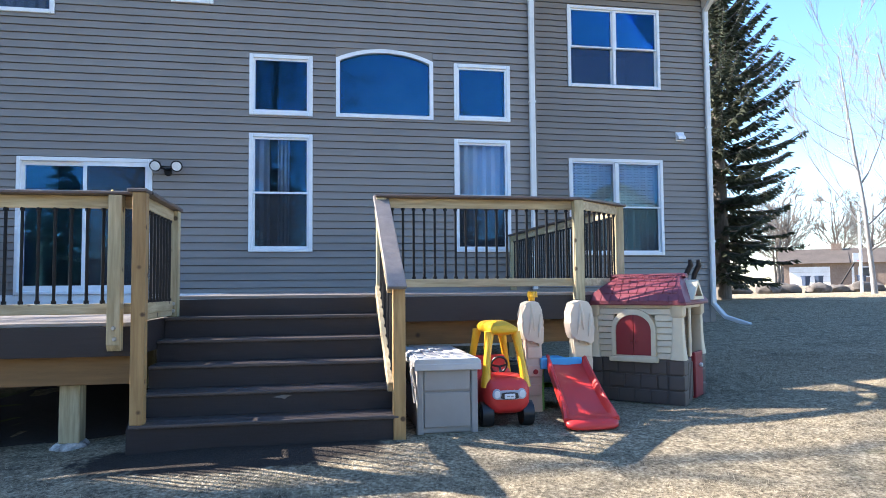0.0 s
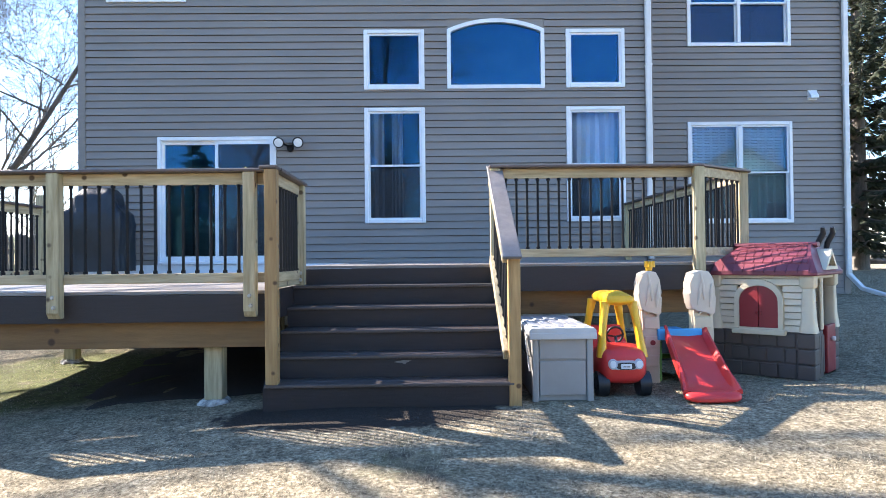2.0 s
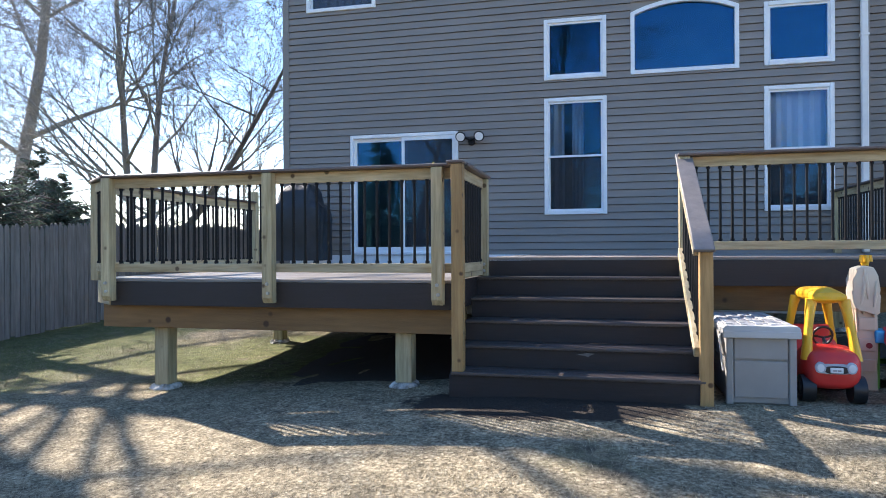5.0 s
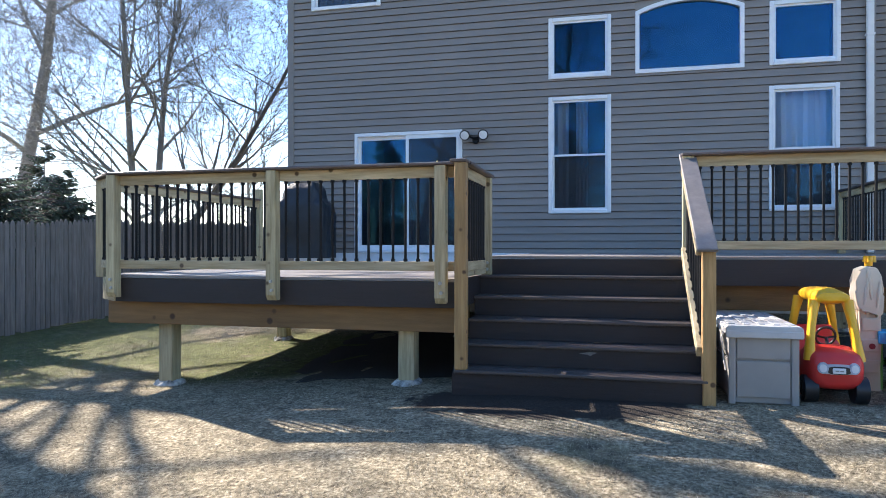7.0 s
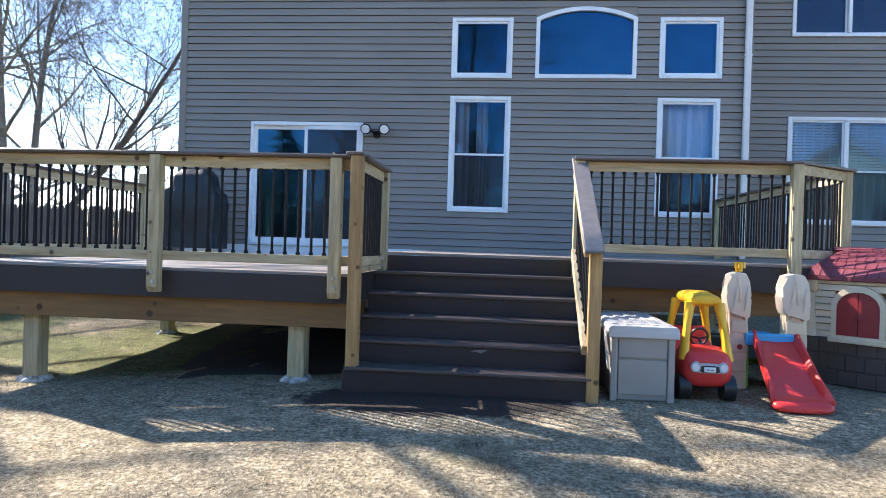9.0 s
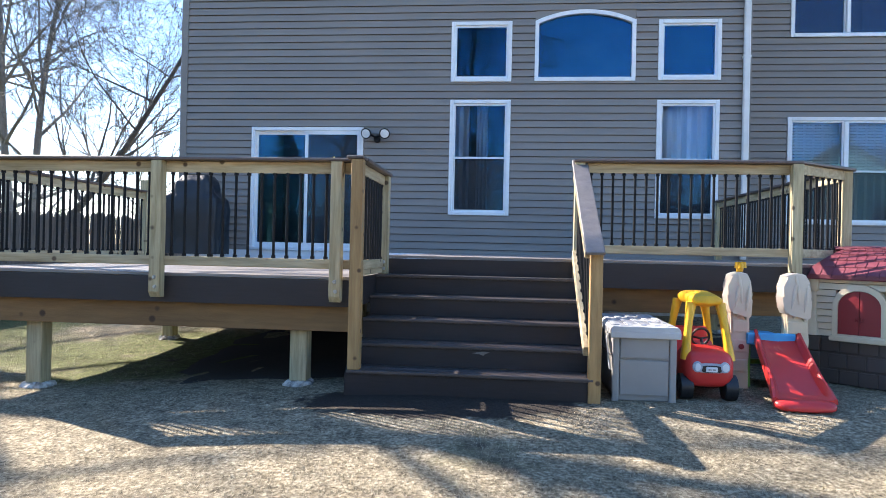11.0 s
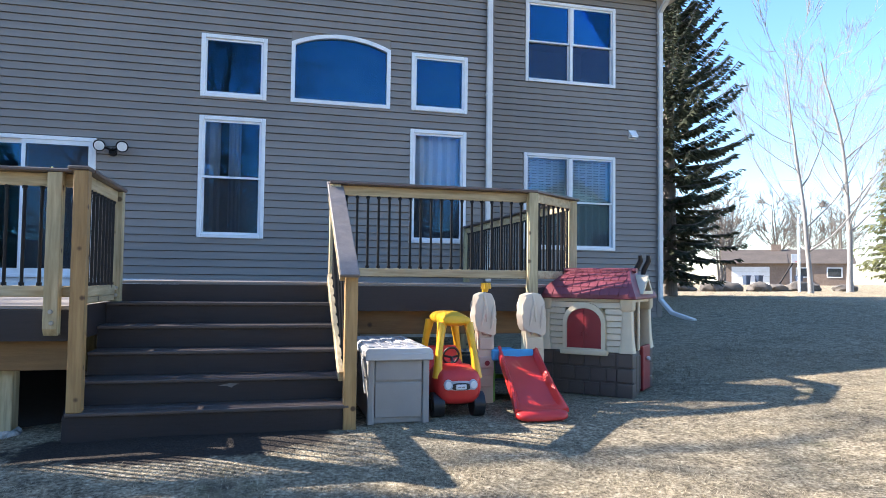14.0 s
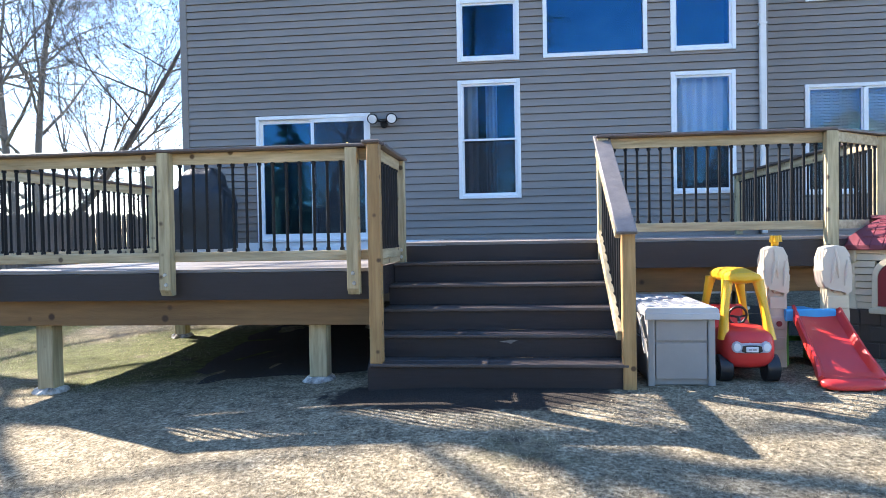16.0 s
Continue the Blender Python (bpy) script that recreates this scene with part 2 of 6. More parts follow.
def beam_between(bm, p0, p1, w, h, bevel=0.004):
    """A board from p0 to p1 (its centre line), w wide across and h high."""
    p0, p1 = Vector(p0), Vector(p1)
    d = p1 - p0
    x = d.normalized()
    y = Vector((0, 0, 1)).cross(x).normalized()
    z = x.cross(y)
    m = Matrix((x, y, z)).transposed().to_4x4()
    m.translation = (p0 + p1) / 2
    r = bmesh.ops.create_cube(bm, size=1.0)
    bmesh.ops.transform(bm, matrix=m @ Matrix.Diagonal((d.length, w, h, 1)), verts=r["verts"])
    if bevel:
        es = list({e for v in r["verts"] for e in v.link_edges})
        bmesh.ops.bevel(bm, geom=es, offset=bevel, segments=1, affect="EDGES")
    return bm


def tube(bm, pts, radii, n=6):
    """A round bar along a line of points."""
    pts = [Vector(p) for p in pts]
    rings = []
    side = None
    for i, p in enumerate(pts):
        t = (pts[min(i + 1, len(pts) - 1)] - pts[max(i - 1, 0)]).normalized()
        if side is None:
            side = t.orthogonal().normalized()
        side = (side - t * side.dot(t)).normalized()
        up = t.cross(side)
        r = radii[i] if isinstance(radii, (list, tuple)) else radii
        rings.append([bm.verts.new(p + (side * math.cos(2 * math.pi * k / n) + up * math.sin(2 * math.pi * k / n)) * r) for k in range(n)])
    for a, b in zip(rings, rings[1:]):
        for k in range(n):
            bm.faces.new((a[k], a[(k + 1) % n], b[(k + 1) % n], b[k]))
    bm.faces.new(rings[0][::-1])
    bm.faces.new(rings[-1])
    return bm


def smoothstep(a, b, v):
    s = min(1.0, max(0.0, (v - a) / (b - a)))
    return s * s * (3 - 2 * s)


def ground_z(x, y):
    z = 0.05 * max(0.0, x - 4.5) if x < 12 else 0.375 + 0.006 * min(x - 12, 45)
    z += 0.034 * min(max(0.0, y + 4.0), 8.0)
    z -= 0.042 * min(max(0.0, -x - 3.2), 6.0)
    z -= 0.16 * smoothstep(-0.6, 3.2, -x)
    z -= 0.086 * min(max(0.0, -5.9 - y), 7.0)
    return z


# ---- ground ----
def axis_steps(lo, hi, fine_lo, fine_hi, fine, coarse):
    near = [fine_lo + fine * k for k in range(int((fine_hi - fine_lo) / fine) + 1)]
    low = [fine_lo - coarse * k for k in range(1, int((fine_lo - lo) / coarse))]
    high = [fine_hi + coarse * k for k in range(1, int((hi - fine_hi) / coarse))]
    return [lo] + low[::-1] + near + high + [hi]


def build_ground():
    xs = axis_steps(-400, 400, -12, 14, 0.25, 12.0)
    ys = axis_steps(-400, 400, -12, 6, 0.25, 12.0)
    bm = bmesh.new()
    grid = [[bm.verts.new((x, y, ground_z(x, y) + (0.012 * noise.noise((x * 2.2, y * 2.2, 0)) if abs(x) < 14 and abs(y) < 12 else 0.0))) for x in xs] for y in ys]
    for a, b in zip(grid, grid[1:]):
        for k in range(len(xs) - 1):
            bm.faces.new((a[k], a[k + 1], b[k + 1], b[k]))
    m, n, l, p = _nodes("dormant_lawn")
    tc = n.new("ShaderNodeTexCoord")
    def nz(scale, detail, stretch=None):
        t = n.new("ShaderNodeTexNoise")
        t.inputs["Scale"].default_value, t.inputs["Detail"].default_value, t.inputs["Roughness"].default_value = scale, detail, 0.65
        l.new(tc.outputs["Object"], t.inputs["Vector"])
        return t.outputs["Fac"]
    def ramp(src, stops):
        r = n.new("ShaderNodeValToRGB")
        e = r.color_ramp.elements
        e[0].position, e[0].color = stops[0][0], (*stops[0][1], 1)
        e[1].position, e[1].color = stops[-1][0], (*stops[-1][1], 1)
        for s in stops[1:-1]:
            q = e.new(s[0])
            q.color = (*s[1], 1)
        l.new(src, r.inputs["Fac"])
        return r.outputs["Color"]
    straw = ramp(nz(38, 8), [(0.3, (0.05, 0.04, 0.028)), (0.5, (0.25, 0.205, 0.135)), (0.70, (0.51, 0.44, 0.315))])
    green = ramp(nz(45, 8), [(0.32, (0.028, 0.036, 0.012)), (0.68, (0.19, 0.195, 0.075))])
    mask = n.new("ShaderNodeMapRange")
    mask.inputs["From Min"].default_value, mask.inputs["From Max"].default_value = 0.60, 0.78
    # greener turf beside the house, near the deck's far corner
    near = n.new("ShaderNodeVectorMath")
    near.operation = "DISTANCE"
    near.inputs[1].default_value = (-3.3, -3.6, 0)
    l.new(tc.outputs["Object"], near.inputs[0])
    lush = n.new("ShaderNodeMapRange")
    lush.inputs["From Min"].default_value, lush.inputs["From Max"].default_value = 2.6, 0.6
    lush.inputs["To Max"].default_value = 0.42
    l.new(near.outputs["Value"], lush.inputs["Value"])
    sep = n.new("ShaderNodeSeparateXYZ")
    l.new(tc.outputs["Object"], sep.inputs[0])
    # greener turf towards the fence, its dark green also standing for shade there
    strip = n.new("ShaderNodeMapRange")
    strip.inputs["From Min"].default_value, strip.inputs["From Max"].default_value = -4.4, -5.8
    strip.inputs["To Max"].default_value = 0.34
    l.new(sep.outputs["X"], strip.inputs["Value"])
    patches = n.new("ShaderNodeMath")
    l.new(lush.outputs["Result"], patches.inputs[0])
    l.new(strip.outputs["Result"], patches.inputs[1])
    both = n.new("ShaderNodeMath")
    l.new(nz(0.55, 4), both.inputs[0])
    l.new(patches.outputs[0], both.inputs[1])
    l.new(both.outputs[0], mask.inputs["Value"])
    mx = n.new("ShaderNodeMix")
    mx.data_type = "RGBA"
    l.new(mask.outputs["Result"], mx.inputs["Factor"])
    l.new(straw, mx.inputs["A"])
    l.new(green, mx.inputs["B"])
    soil = n.new("ShaderNodeMapRange")
    soil.inputs["From Min"].default_value, soil.inputs["From Max"].default_value = 0.60, 0.72
    l.new(nz(1.7, 6), soil.inputs["Value"])
    mx2 = n.new("ShaderNodeMix")
    mx2.data_type = "RGBA"
    l.new(soil.outputs["Result"], mx2.inputs["Factor"])
    l.new(mx.outputs["Result"], mx2.inputs["A"])
    mx2.inputs["B"].default_value = (0.10, 0.082, 0.062, 1)
    # tufts: lighter and darker clumps a hand wide
    tuft = n.new("ShaderNodeMapRange")
    tuft.inputs["From Min"].default_value, tuft.inputs["From Max"].default_value = 0.3, 0.7
    tuft.inputs["To Min"].default_value, tuft.inputs["To Max"].default_value = 0.52, 1.45
    l.new(nz(9, 5), tuft.inputs["Value"])
    clump = n.new("ShaderNodeHueSaturation")
    l.new(mx2.outputs["Result"], clump.inputs["Color"])
    l.new(tuft.outputs["Result"], clump.inputs["Value"])
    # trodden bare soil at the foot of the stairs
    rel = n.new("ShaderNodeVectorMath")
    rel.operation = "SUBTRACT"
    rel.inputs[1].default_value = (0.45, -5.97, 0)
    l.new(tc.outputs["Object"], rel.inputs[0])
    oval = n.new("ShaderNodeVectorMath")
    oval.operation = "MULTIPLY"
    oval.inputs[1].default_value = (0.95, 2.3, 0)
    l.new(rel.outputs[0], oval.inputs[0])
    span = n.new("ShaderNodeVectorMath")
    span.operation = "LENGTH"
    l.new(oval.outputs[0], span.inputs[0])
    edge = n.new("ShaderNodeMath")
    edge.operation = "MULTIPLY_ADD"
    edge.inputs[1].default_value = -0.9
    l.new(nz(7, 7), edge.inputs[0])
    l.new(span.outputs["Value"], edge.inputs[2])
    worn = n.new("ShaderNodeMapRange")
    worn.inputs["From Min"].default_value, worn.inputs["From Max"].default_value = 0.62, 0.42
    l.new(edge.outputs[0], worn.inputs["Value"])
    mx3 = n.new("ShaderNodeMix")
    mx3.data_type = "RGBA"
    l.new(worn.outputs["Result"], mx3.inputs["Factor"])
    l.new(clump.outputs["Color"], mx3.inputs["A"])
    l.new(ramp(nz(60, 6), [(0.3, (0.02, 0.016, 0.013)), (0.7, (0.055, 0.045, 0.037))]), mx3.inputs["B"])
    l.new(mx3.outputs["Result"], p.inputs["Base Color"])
    p.inputs["Roughness"].default_value = 0.95
    p.inputs["Specular IOR Level"].default_value = 0.15
    b = n.new("ShaderNodeBump")
    b.inputs["Strength"].default_value, b.inputs["Distance"].default_value = 0.9, 0.03
    l.new(nz(55, 8), b.inputs["Height"])
    l.new(b.outputs["Normal"], p.inputs["Normal"])
    tagged(part("ground", bm, m, None, "", True), "dry straw-coloured winter lawn with green patches", "lawn", kind="structure")


build_ground()

# ---- house ----
HX0, HX1, HX2 = -4.54, 4.50, 8.44      # main block, recessed wing
WY = 1.33                              # the wing's back wall
EAVE = 6.72
MAIN_HOLES = {                         # x0, x1, z0, z1
    "w1": (-0.08, 0.88, 3.755, 4.71), "w2": (-0.08, 0.88, 1.64, 3.47), "w3": (1.24, 2.79, 3.765, 4.88),
    "w4": (3.13, 4.07, 3.77, 4.71), "w5": (3.125, 4.06, 1.64, 3.47), "door": (-3.33, -1.47, 1.02, 3.03),
    "w8": (-4.12, -2.87, 5.16, 6.45), "w9": (-1.24, -0.62, 5.45, 6.35)}
WING_HOLES = {"w6": (5.58, 7.45, 4.825, 6.40), "w7": (5.56, 7.45, 1.65, 3.47)}


def wall_cells(bm, x0, x1, z0, z1, holes, ya, yb):
    xs = sorted({x0, x1, *[h[0] for h in holes], *[h[1] for h in holes]})
    for a, b in zip(xs, xs[1:]):
        cuts = sorted((h[2], h[3]) for h in holes if h[0] < (a + b) / 2 < h[1])
        z = z0
        for c0, c1 in cuts + [(z1, z1)]:
            if c0 > z + 1e-4:
                box(bm, a, b, ya, yb, z, c0)
            z = max(z, c1)


bm = bmesh.new()
wall_cells(bm, HX0, HX1, 0.2, EAVE, list(MAIN_HOLES.values()), 0.012, 0.17)
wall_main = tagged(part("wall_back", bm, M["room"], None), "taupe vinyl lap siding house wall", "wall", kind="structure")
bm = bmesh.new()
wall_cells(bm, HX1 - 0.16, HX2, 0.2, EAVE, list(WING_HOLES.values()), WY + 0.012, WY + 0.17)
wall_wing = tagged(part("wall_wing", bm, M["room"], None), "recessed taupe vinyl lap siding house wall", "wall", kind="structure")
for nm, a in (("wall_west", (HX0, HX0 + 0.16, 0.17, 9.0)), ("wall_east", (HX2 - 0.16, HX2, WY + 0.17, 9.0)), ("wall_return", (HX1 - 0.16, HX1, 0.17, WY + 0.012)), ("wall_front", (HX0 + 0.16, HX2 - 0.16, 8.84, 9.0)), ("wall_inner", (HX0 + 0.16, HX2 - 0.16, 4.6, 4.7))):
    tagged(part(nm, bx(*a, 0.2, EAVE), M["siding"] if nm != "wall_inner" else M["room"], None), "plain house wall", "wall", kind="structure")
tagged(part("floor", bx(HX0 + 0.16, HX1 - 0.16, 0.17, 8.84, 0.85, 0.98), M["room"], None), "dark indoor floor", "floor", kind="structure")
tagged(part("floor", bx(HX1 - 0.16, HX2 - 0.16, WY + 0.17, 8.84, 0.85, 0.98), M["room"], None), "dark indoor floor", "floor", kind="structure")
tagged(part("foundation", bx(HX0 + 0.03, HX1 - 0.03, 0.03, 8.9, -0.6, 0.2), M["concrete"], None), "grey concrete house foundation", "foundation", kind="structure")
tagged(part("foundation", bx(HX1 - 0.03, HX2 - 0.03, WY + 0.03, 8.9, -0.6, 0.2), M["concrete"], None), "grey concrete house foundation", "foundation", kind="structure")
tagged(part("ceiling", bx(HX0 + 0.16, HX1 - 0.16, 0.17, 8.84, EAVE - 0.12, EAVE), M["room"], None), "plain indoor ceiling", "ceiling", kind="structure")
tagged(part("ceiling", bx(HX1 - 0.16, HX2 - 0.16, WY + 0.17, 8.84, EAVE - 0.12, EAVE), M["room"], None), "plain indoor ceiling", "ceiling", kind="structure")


def hip(bm, x0, x1, y0, y1, z, rise):
    d = (y1 - y0) / 2
    v = [bm.verts.new(c) for c in ((x0, y0, z), (x1, y0, z), (x1, y1, z), (x0, y1, z), (x0 + d, y0 + d, z + rise), (max(x1 - d, x0 + d + 0.1), y0 + d, z + rise))]
    for f in ((0, 1, 5, 4), (1, 2, 5), (2, 3, 4, 5), (3, 0, 4), (3, 2, 1, 0)):
        bm.faces.new([v[i] for i in f])
    return bm


roof = thing("roof", (2, 4, EAVE), "brown shingle hip roof with pale soffits", "roof", kind="structure")
part("shingles", hip(bmesh.new(), HX0 - 0.35, HX1 + 0.35, -0.35, 9.35, EAVE + 0.16, 3.0), M["shingle"], roof)
part("shingles", hip(bmesh.new(), HX1 - 2.0, HX2 + 0.35, WY - 0.35, 9.36, EAVE + 0.17, 2.6), M["shingle"], roof)
part("soffit", bx(HX0 - 0.33, HX1 + 0.33, -0.33, 9.3, EAVE + 0.002, EAVE + 0.15), M["pale_metal"], roof)
part("soffit", bx(HX1 + 0.332, HX2 + 0.33, WY - 0.33, 9.3, EAVE + 0.002, EAVE + 0.15), M["pale_metal"], roof)
for a in ((HX0 - 0.45, HX1 + 0.45, -0.45, -0.335), (HX1 + 0.34, HX2 + 0.45, WY - 0.45, WY - 0.335)):
    part("gutter", bx(*a, EAVE + 0.03, EAVE + 0.16, bevel=0.02), M["spout"], roof, "pale aluminium gutter")


def window(name, label, x0, x1, z0, z1, y, panes, trim=0.06, arch=0.0, sash=0.03, glass="glass"):
    """A white vinyl window in a hole; panes: (x0, x1, z0, z1, glass) as shares of the inside, each with its sash."""
    w = thing(name, ((x0 + x1) / 2, y, z0), label, "window", kind="structure")
    fr = bmesh.new()
    if arch:
        n, cx, hw = 16, (x0 + x1) / 2, (x1 - x0) / 2
        spring = z1 - arch
        rad = (hw * hw + arch * arch) / (2 * arch)
        def top(hw2, drop):
            pts = []
            for k in range(n + 1):
                u = -hw2 + 2 * hw2 * k / n
                pts.append((cx + u, z1 - rad + math.sqrt((rad - drop) ** 2 - u * u) if (rad - drop) ** 2 > u * u else spring))
            return pts
        out = [(x0, z0), *[(x, z) for x, z in top(hw, 0)], (x1, z0)]
        inn = [(x0 + trim, z0 + trim), *top(hw - trim, trim), (x1 - trim, z0 + trim)]
        ring = lambda yy, pts: [fr.verts.new((px, yy, pz)) for px, pz in pts]
        a, b, c, d = ring(y - 0.035, out), ring(y - 0.035, inn), ring(y + 0.05, out), ring(y + 0.05, inn)
        for k in range(len(out)):
            j = (k + 1) % len(out)
            fr.faces.new((a[k], a[j], b[j], b[k]))
            fr.faces.new((c[k], c[j], a[j], a[k]))
            fr.faces.new((b[k], b[j], d[j], d[k]))
        part("window_frame", fr, M["white_trim"], w)
        pane = bmesh.new()
        pane.faces.new([pane.verts.new((px, y + 0.02, pz)) for px, pz in inn])
        g = part("pane", pane, M[glass], w)
        g.visible_shadow = False
        # sheathing above the arch, inside the square hole
        up = bmesh.new()
        arc = top(hw, 0)
        for (ax, az), (bx_, bz) in zip(arc, arc[1:]):
            if z1 - min(az, bz) > 0.003:
                vs = [up.verts.new(q) for q in ((ax, y + 0.0, az), (bx_, y + 0.0, bz), (bx_, y + 0.0, z1), (ax, y + 0.0, z1))]
                up.faces.new(vs)
        part("spandrel", up, M["siding"], w)
        return w
    box(fr, x0, x0 + trim, y - 0.035, y + 0.10, z0, z1, 0.006)
    part("window_frame", fr, M["white_trim"], w)
    part("window_frame", bx(x1 - trim, x1, y - 0.035, y + 0.10, z0, z1, bevel=0.006), M["white_trim"], w)
    part("window_frame", bx(x0 + trim, x1 - trim, y - 0.033, y + 0.10, z1 - trim, z1, bevel=0.006), M["white_trim"], w)
    part("window_sill", bx(x0 + trim, x1 - trim, y - 0.045, y + 0.10, z0, z0 + trim, bevel=0.006), M["white_trim"], w)
    ix0, ix1, iz0, iz1 = x0 + trim, x1 - trim, z0 + trim, z1 - trim
    for px0, px1, pz0, pz1, gm, dy in panes:
        a, b = ix0 + (ix1 - ix0) * px0, ix0 + (ix1 - ix0) * px1
        c, d = iz0 + (iz1 - iz0) * pz0, iz0 + (iz1 - iz0) * pz1
        yy = y + 0.012 + dy
        sh = bmesh.new()
        box(sh, a, a + sash, yy - 0.02, yy + 0.02, c, d)
        box(sh, b - sash, b, yy - 0.02, yy + 0.02, c, d)
        box(sh, a + sash, b - sash, yy - 0.019, yy + 0.019, d - sash, d)
        box(sh, a + sash, b - sash, yy - 0.019, yy + 0.019, c, c + sash)
        s = part("sash", sh, M["white_trim"], w)
        g = part("pane", bx(a + sash, b - sash, yy - 0.003, yy + 0.003, c + sash, d - sash), M[gm], s)
        g.visible_shadow = False
    return w


H = MAIN_HOLES
one = [(0, 1, 0, 1, "glass", 0.0)]
hung = [(0, 1, 0.49, 1, "glass", 0.0), (0, 1, 0, 0.51, "screen_glass", 0.042)]
twin = [(0, 0.485, 0.49, 1, "glass", 0.0), (0, 0.485, 0, 0.51, "screen_glass", 0.042), (0.515, 1, 0.49, 1, "glass", 0.0), (0.515, 1, 0, 0.51, "screen_glass", 0.042)]
window("window_1", "square fixed white window reflecting a bare tree", *H["w1"], 0.0, one)
window("window_2", "tall white double-hung window with grey curtains", *H["w2"], 0.0, hung)
window("window_3", "wide white picture window with an arched top", *H["w3"], 0.0, [], arch=0.17, glass="arch_glass")
window("window_4", "square fixed white window reflecting blue sky", *H["w4"], 0.0, one)
window("window_5", "tall white double-hung window with sheer curtains", *H["w5"], 0.0, [(0, 1, 0.49, 1, "clear_glass", 0.0), (0, 1, 0, 0.51, "screen_glass", 0.042)])
window("window_6", "white twin double-hung upstairs window", *WING_HOLES["w6"], WY, twin)
window("window_7", "white twin double-hung window with beige curtains", *WING_HOLES["w7"], WY, [(a, b, c, d, "clear_" + g.split("_")[0] if g != "screen_glass" else "clear_screen", e) for a, b, c, d, g, e in twin])
window("window_8", "white upstairs window above the sliding door", *H["w8"], 0.0, [(0, 1, 0.49, 1, "clear_glass", 0.0), (0, 1, 0, 0.51, "clear_screen", 0.042)])
window("window_9", "small white upstairs window", *H["w9"], 0.0, one)
# mullions of the twin windows
for nm, h in (("window_6", WING_HOLES["w6"]), ("window_7", WING_HOLES["w7"])):
    cx = (h[0] + h[1]) / 2
    part("mullion", bx(cx - 0.03, cx + 0.03, WY - 0.03, WY + 0.09, h[2] + 0.076, h[3] - 0.076, bevel=0.005), M["white_trim"], bpy.data.objects[nm])
# sliding door
dx0, dx1, dz0, dz1 = H["door"]
door = thing("door_1", ((dx0 + dx1) / 2, 0, dz0), "white-framed sliding glass patio door, closed", "door", kind="structure")
for a in ((dx0, dx0 + 0.05, dz0, dz1), (dx1 - 0.05, dx1, dz0, dz1)):
    part("door_frame", bx(a[0], a[1], -0.035, 0.12, a[2], a[3], bevel=0.006), M["white_trim"], door)
part("door_frame", bx(dx0 + 0.05, dx1 - 0.05, -0.033, 0.12, dz1 - 0.06, dz1, bevel=0.006), M["white_trim"], door)
part("threshold", bx(dx0 + 0.05, dx1 - 0.05, -0.06, 0.12, dz0, dz0 + 0.05, bevel=0.006), M["white_trim"], door)
dm = (dx0 + dx1) / 2
for a, b, yy, gm in ((dx0 + 0.05, dm + 0.03, 0.05, "glass"), (dm - 0.03, dx1 - 0.05, 0.0, "screen_glass")):
    sh = bmesh.new()
    box(sh, a, a + 0.05, yy - 0.02, yy + 0.02, dz0 + 0.05, dz1 - 0.06)
    box(sh, b - 0.05, b, yy - 0.02, yy + 0.02, dz0 + 0.05, dz1 - 0.06)
    box(sh, a + 0.05, b - 0.05, yy - 0.019, yy + 0.019, dz1 - 0.12, dz1 - 0.06)
    box(sh, a + 0.05, b - 0.05, yy - 0.019, yy + 0.019, dz0 + 0.05, dz0 + 0.13)
    s = part("door_panel", sh, M["white_trim"], door)
    g = part("pane", bx(a + 0.05, b - 0.05, yy - 0.003, yy + 0.003, dz0 + 0.13, dz1 - 0.12), M[gm], s)
    g.visible_shadow = False
part("handle", bx(dm + 0.005, dm + 0.03, -0.06, -0.021, 1.95, 2.2, bevel=0.006), M["white_trim"], door)
# white board under the door, down to the deck
tagged(part("trim", bx(HX0 + 0.05, -0.30, -0.02, 0.011, 0.80, 1.018), M["white_trim"], None), "white skirting board under the patio door", "trim", kind="structure")


def curtain(x0, x1, z0, z1, y, waves, material, label):
    bm = bmesh.new()
    n = waves * 8
    front = []
    for k in range(n + 1):
        x = x0 + (x1 - x0) * k / n
        yy = y + 0.03 * math.sin(2 * math.pi * waves * k / n) + 0.012 * math.sin(2.3 * waves * k / n)
        front.append((x, yy))
    back = [(x, yy + 0.006) for x, yy in reversed(front)]
    prism(bm, front + back, "z", z0, z1)
    tagged(part("curtain", bm, material, None, "", True), label, "curtain")


for h, m_, lab, ws in ((H["w5"], M["curtain"], "sheer white curtain behind glass", 7), (WING_HOLES["w7"], M["curtain_beige"], "beige curtain behind glass", 14)):
    curtain(h[0] - 0.06, h[1] + 0.06, h[2] - 0.05 if h is not H["w5"] else 2.45, h[3] + 0.06, (WY if h is not H["w5"] else 0) + 0.20, ws, m_, lab)
curtain(H["w2"][0] - 0.08, H["w2"][0] + 0.30, H["w2"][2] - 0.05, H["w2"][3] + 0.05, 0.20, 3, M["curtain"], "grey sheer curtain drawn aside behind glass")
curtain(H["w2"][0] + 0.42, H["w2"][0] + 0.60, H["w2"][2] - 0.05, H["w2"][3] + 0.05, 0.20, 3, M["curtain"], "grey sheer curtain drawn aside behind glass")

curtain(H["w8"][0] - 0.05, H["w8"][1] + 0.05, H["w8"][2] - 0.05, H["w8"][3] + 0.05, 0.20, 9, M["curtain"], "pale upstairs curtain behind glass")


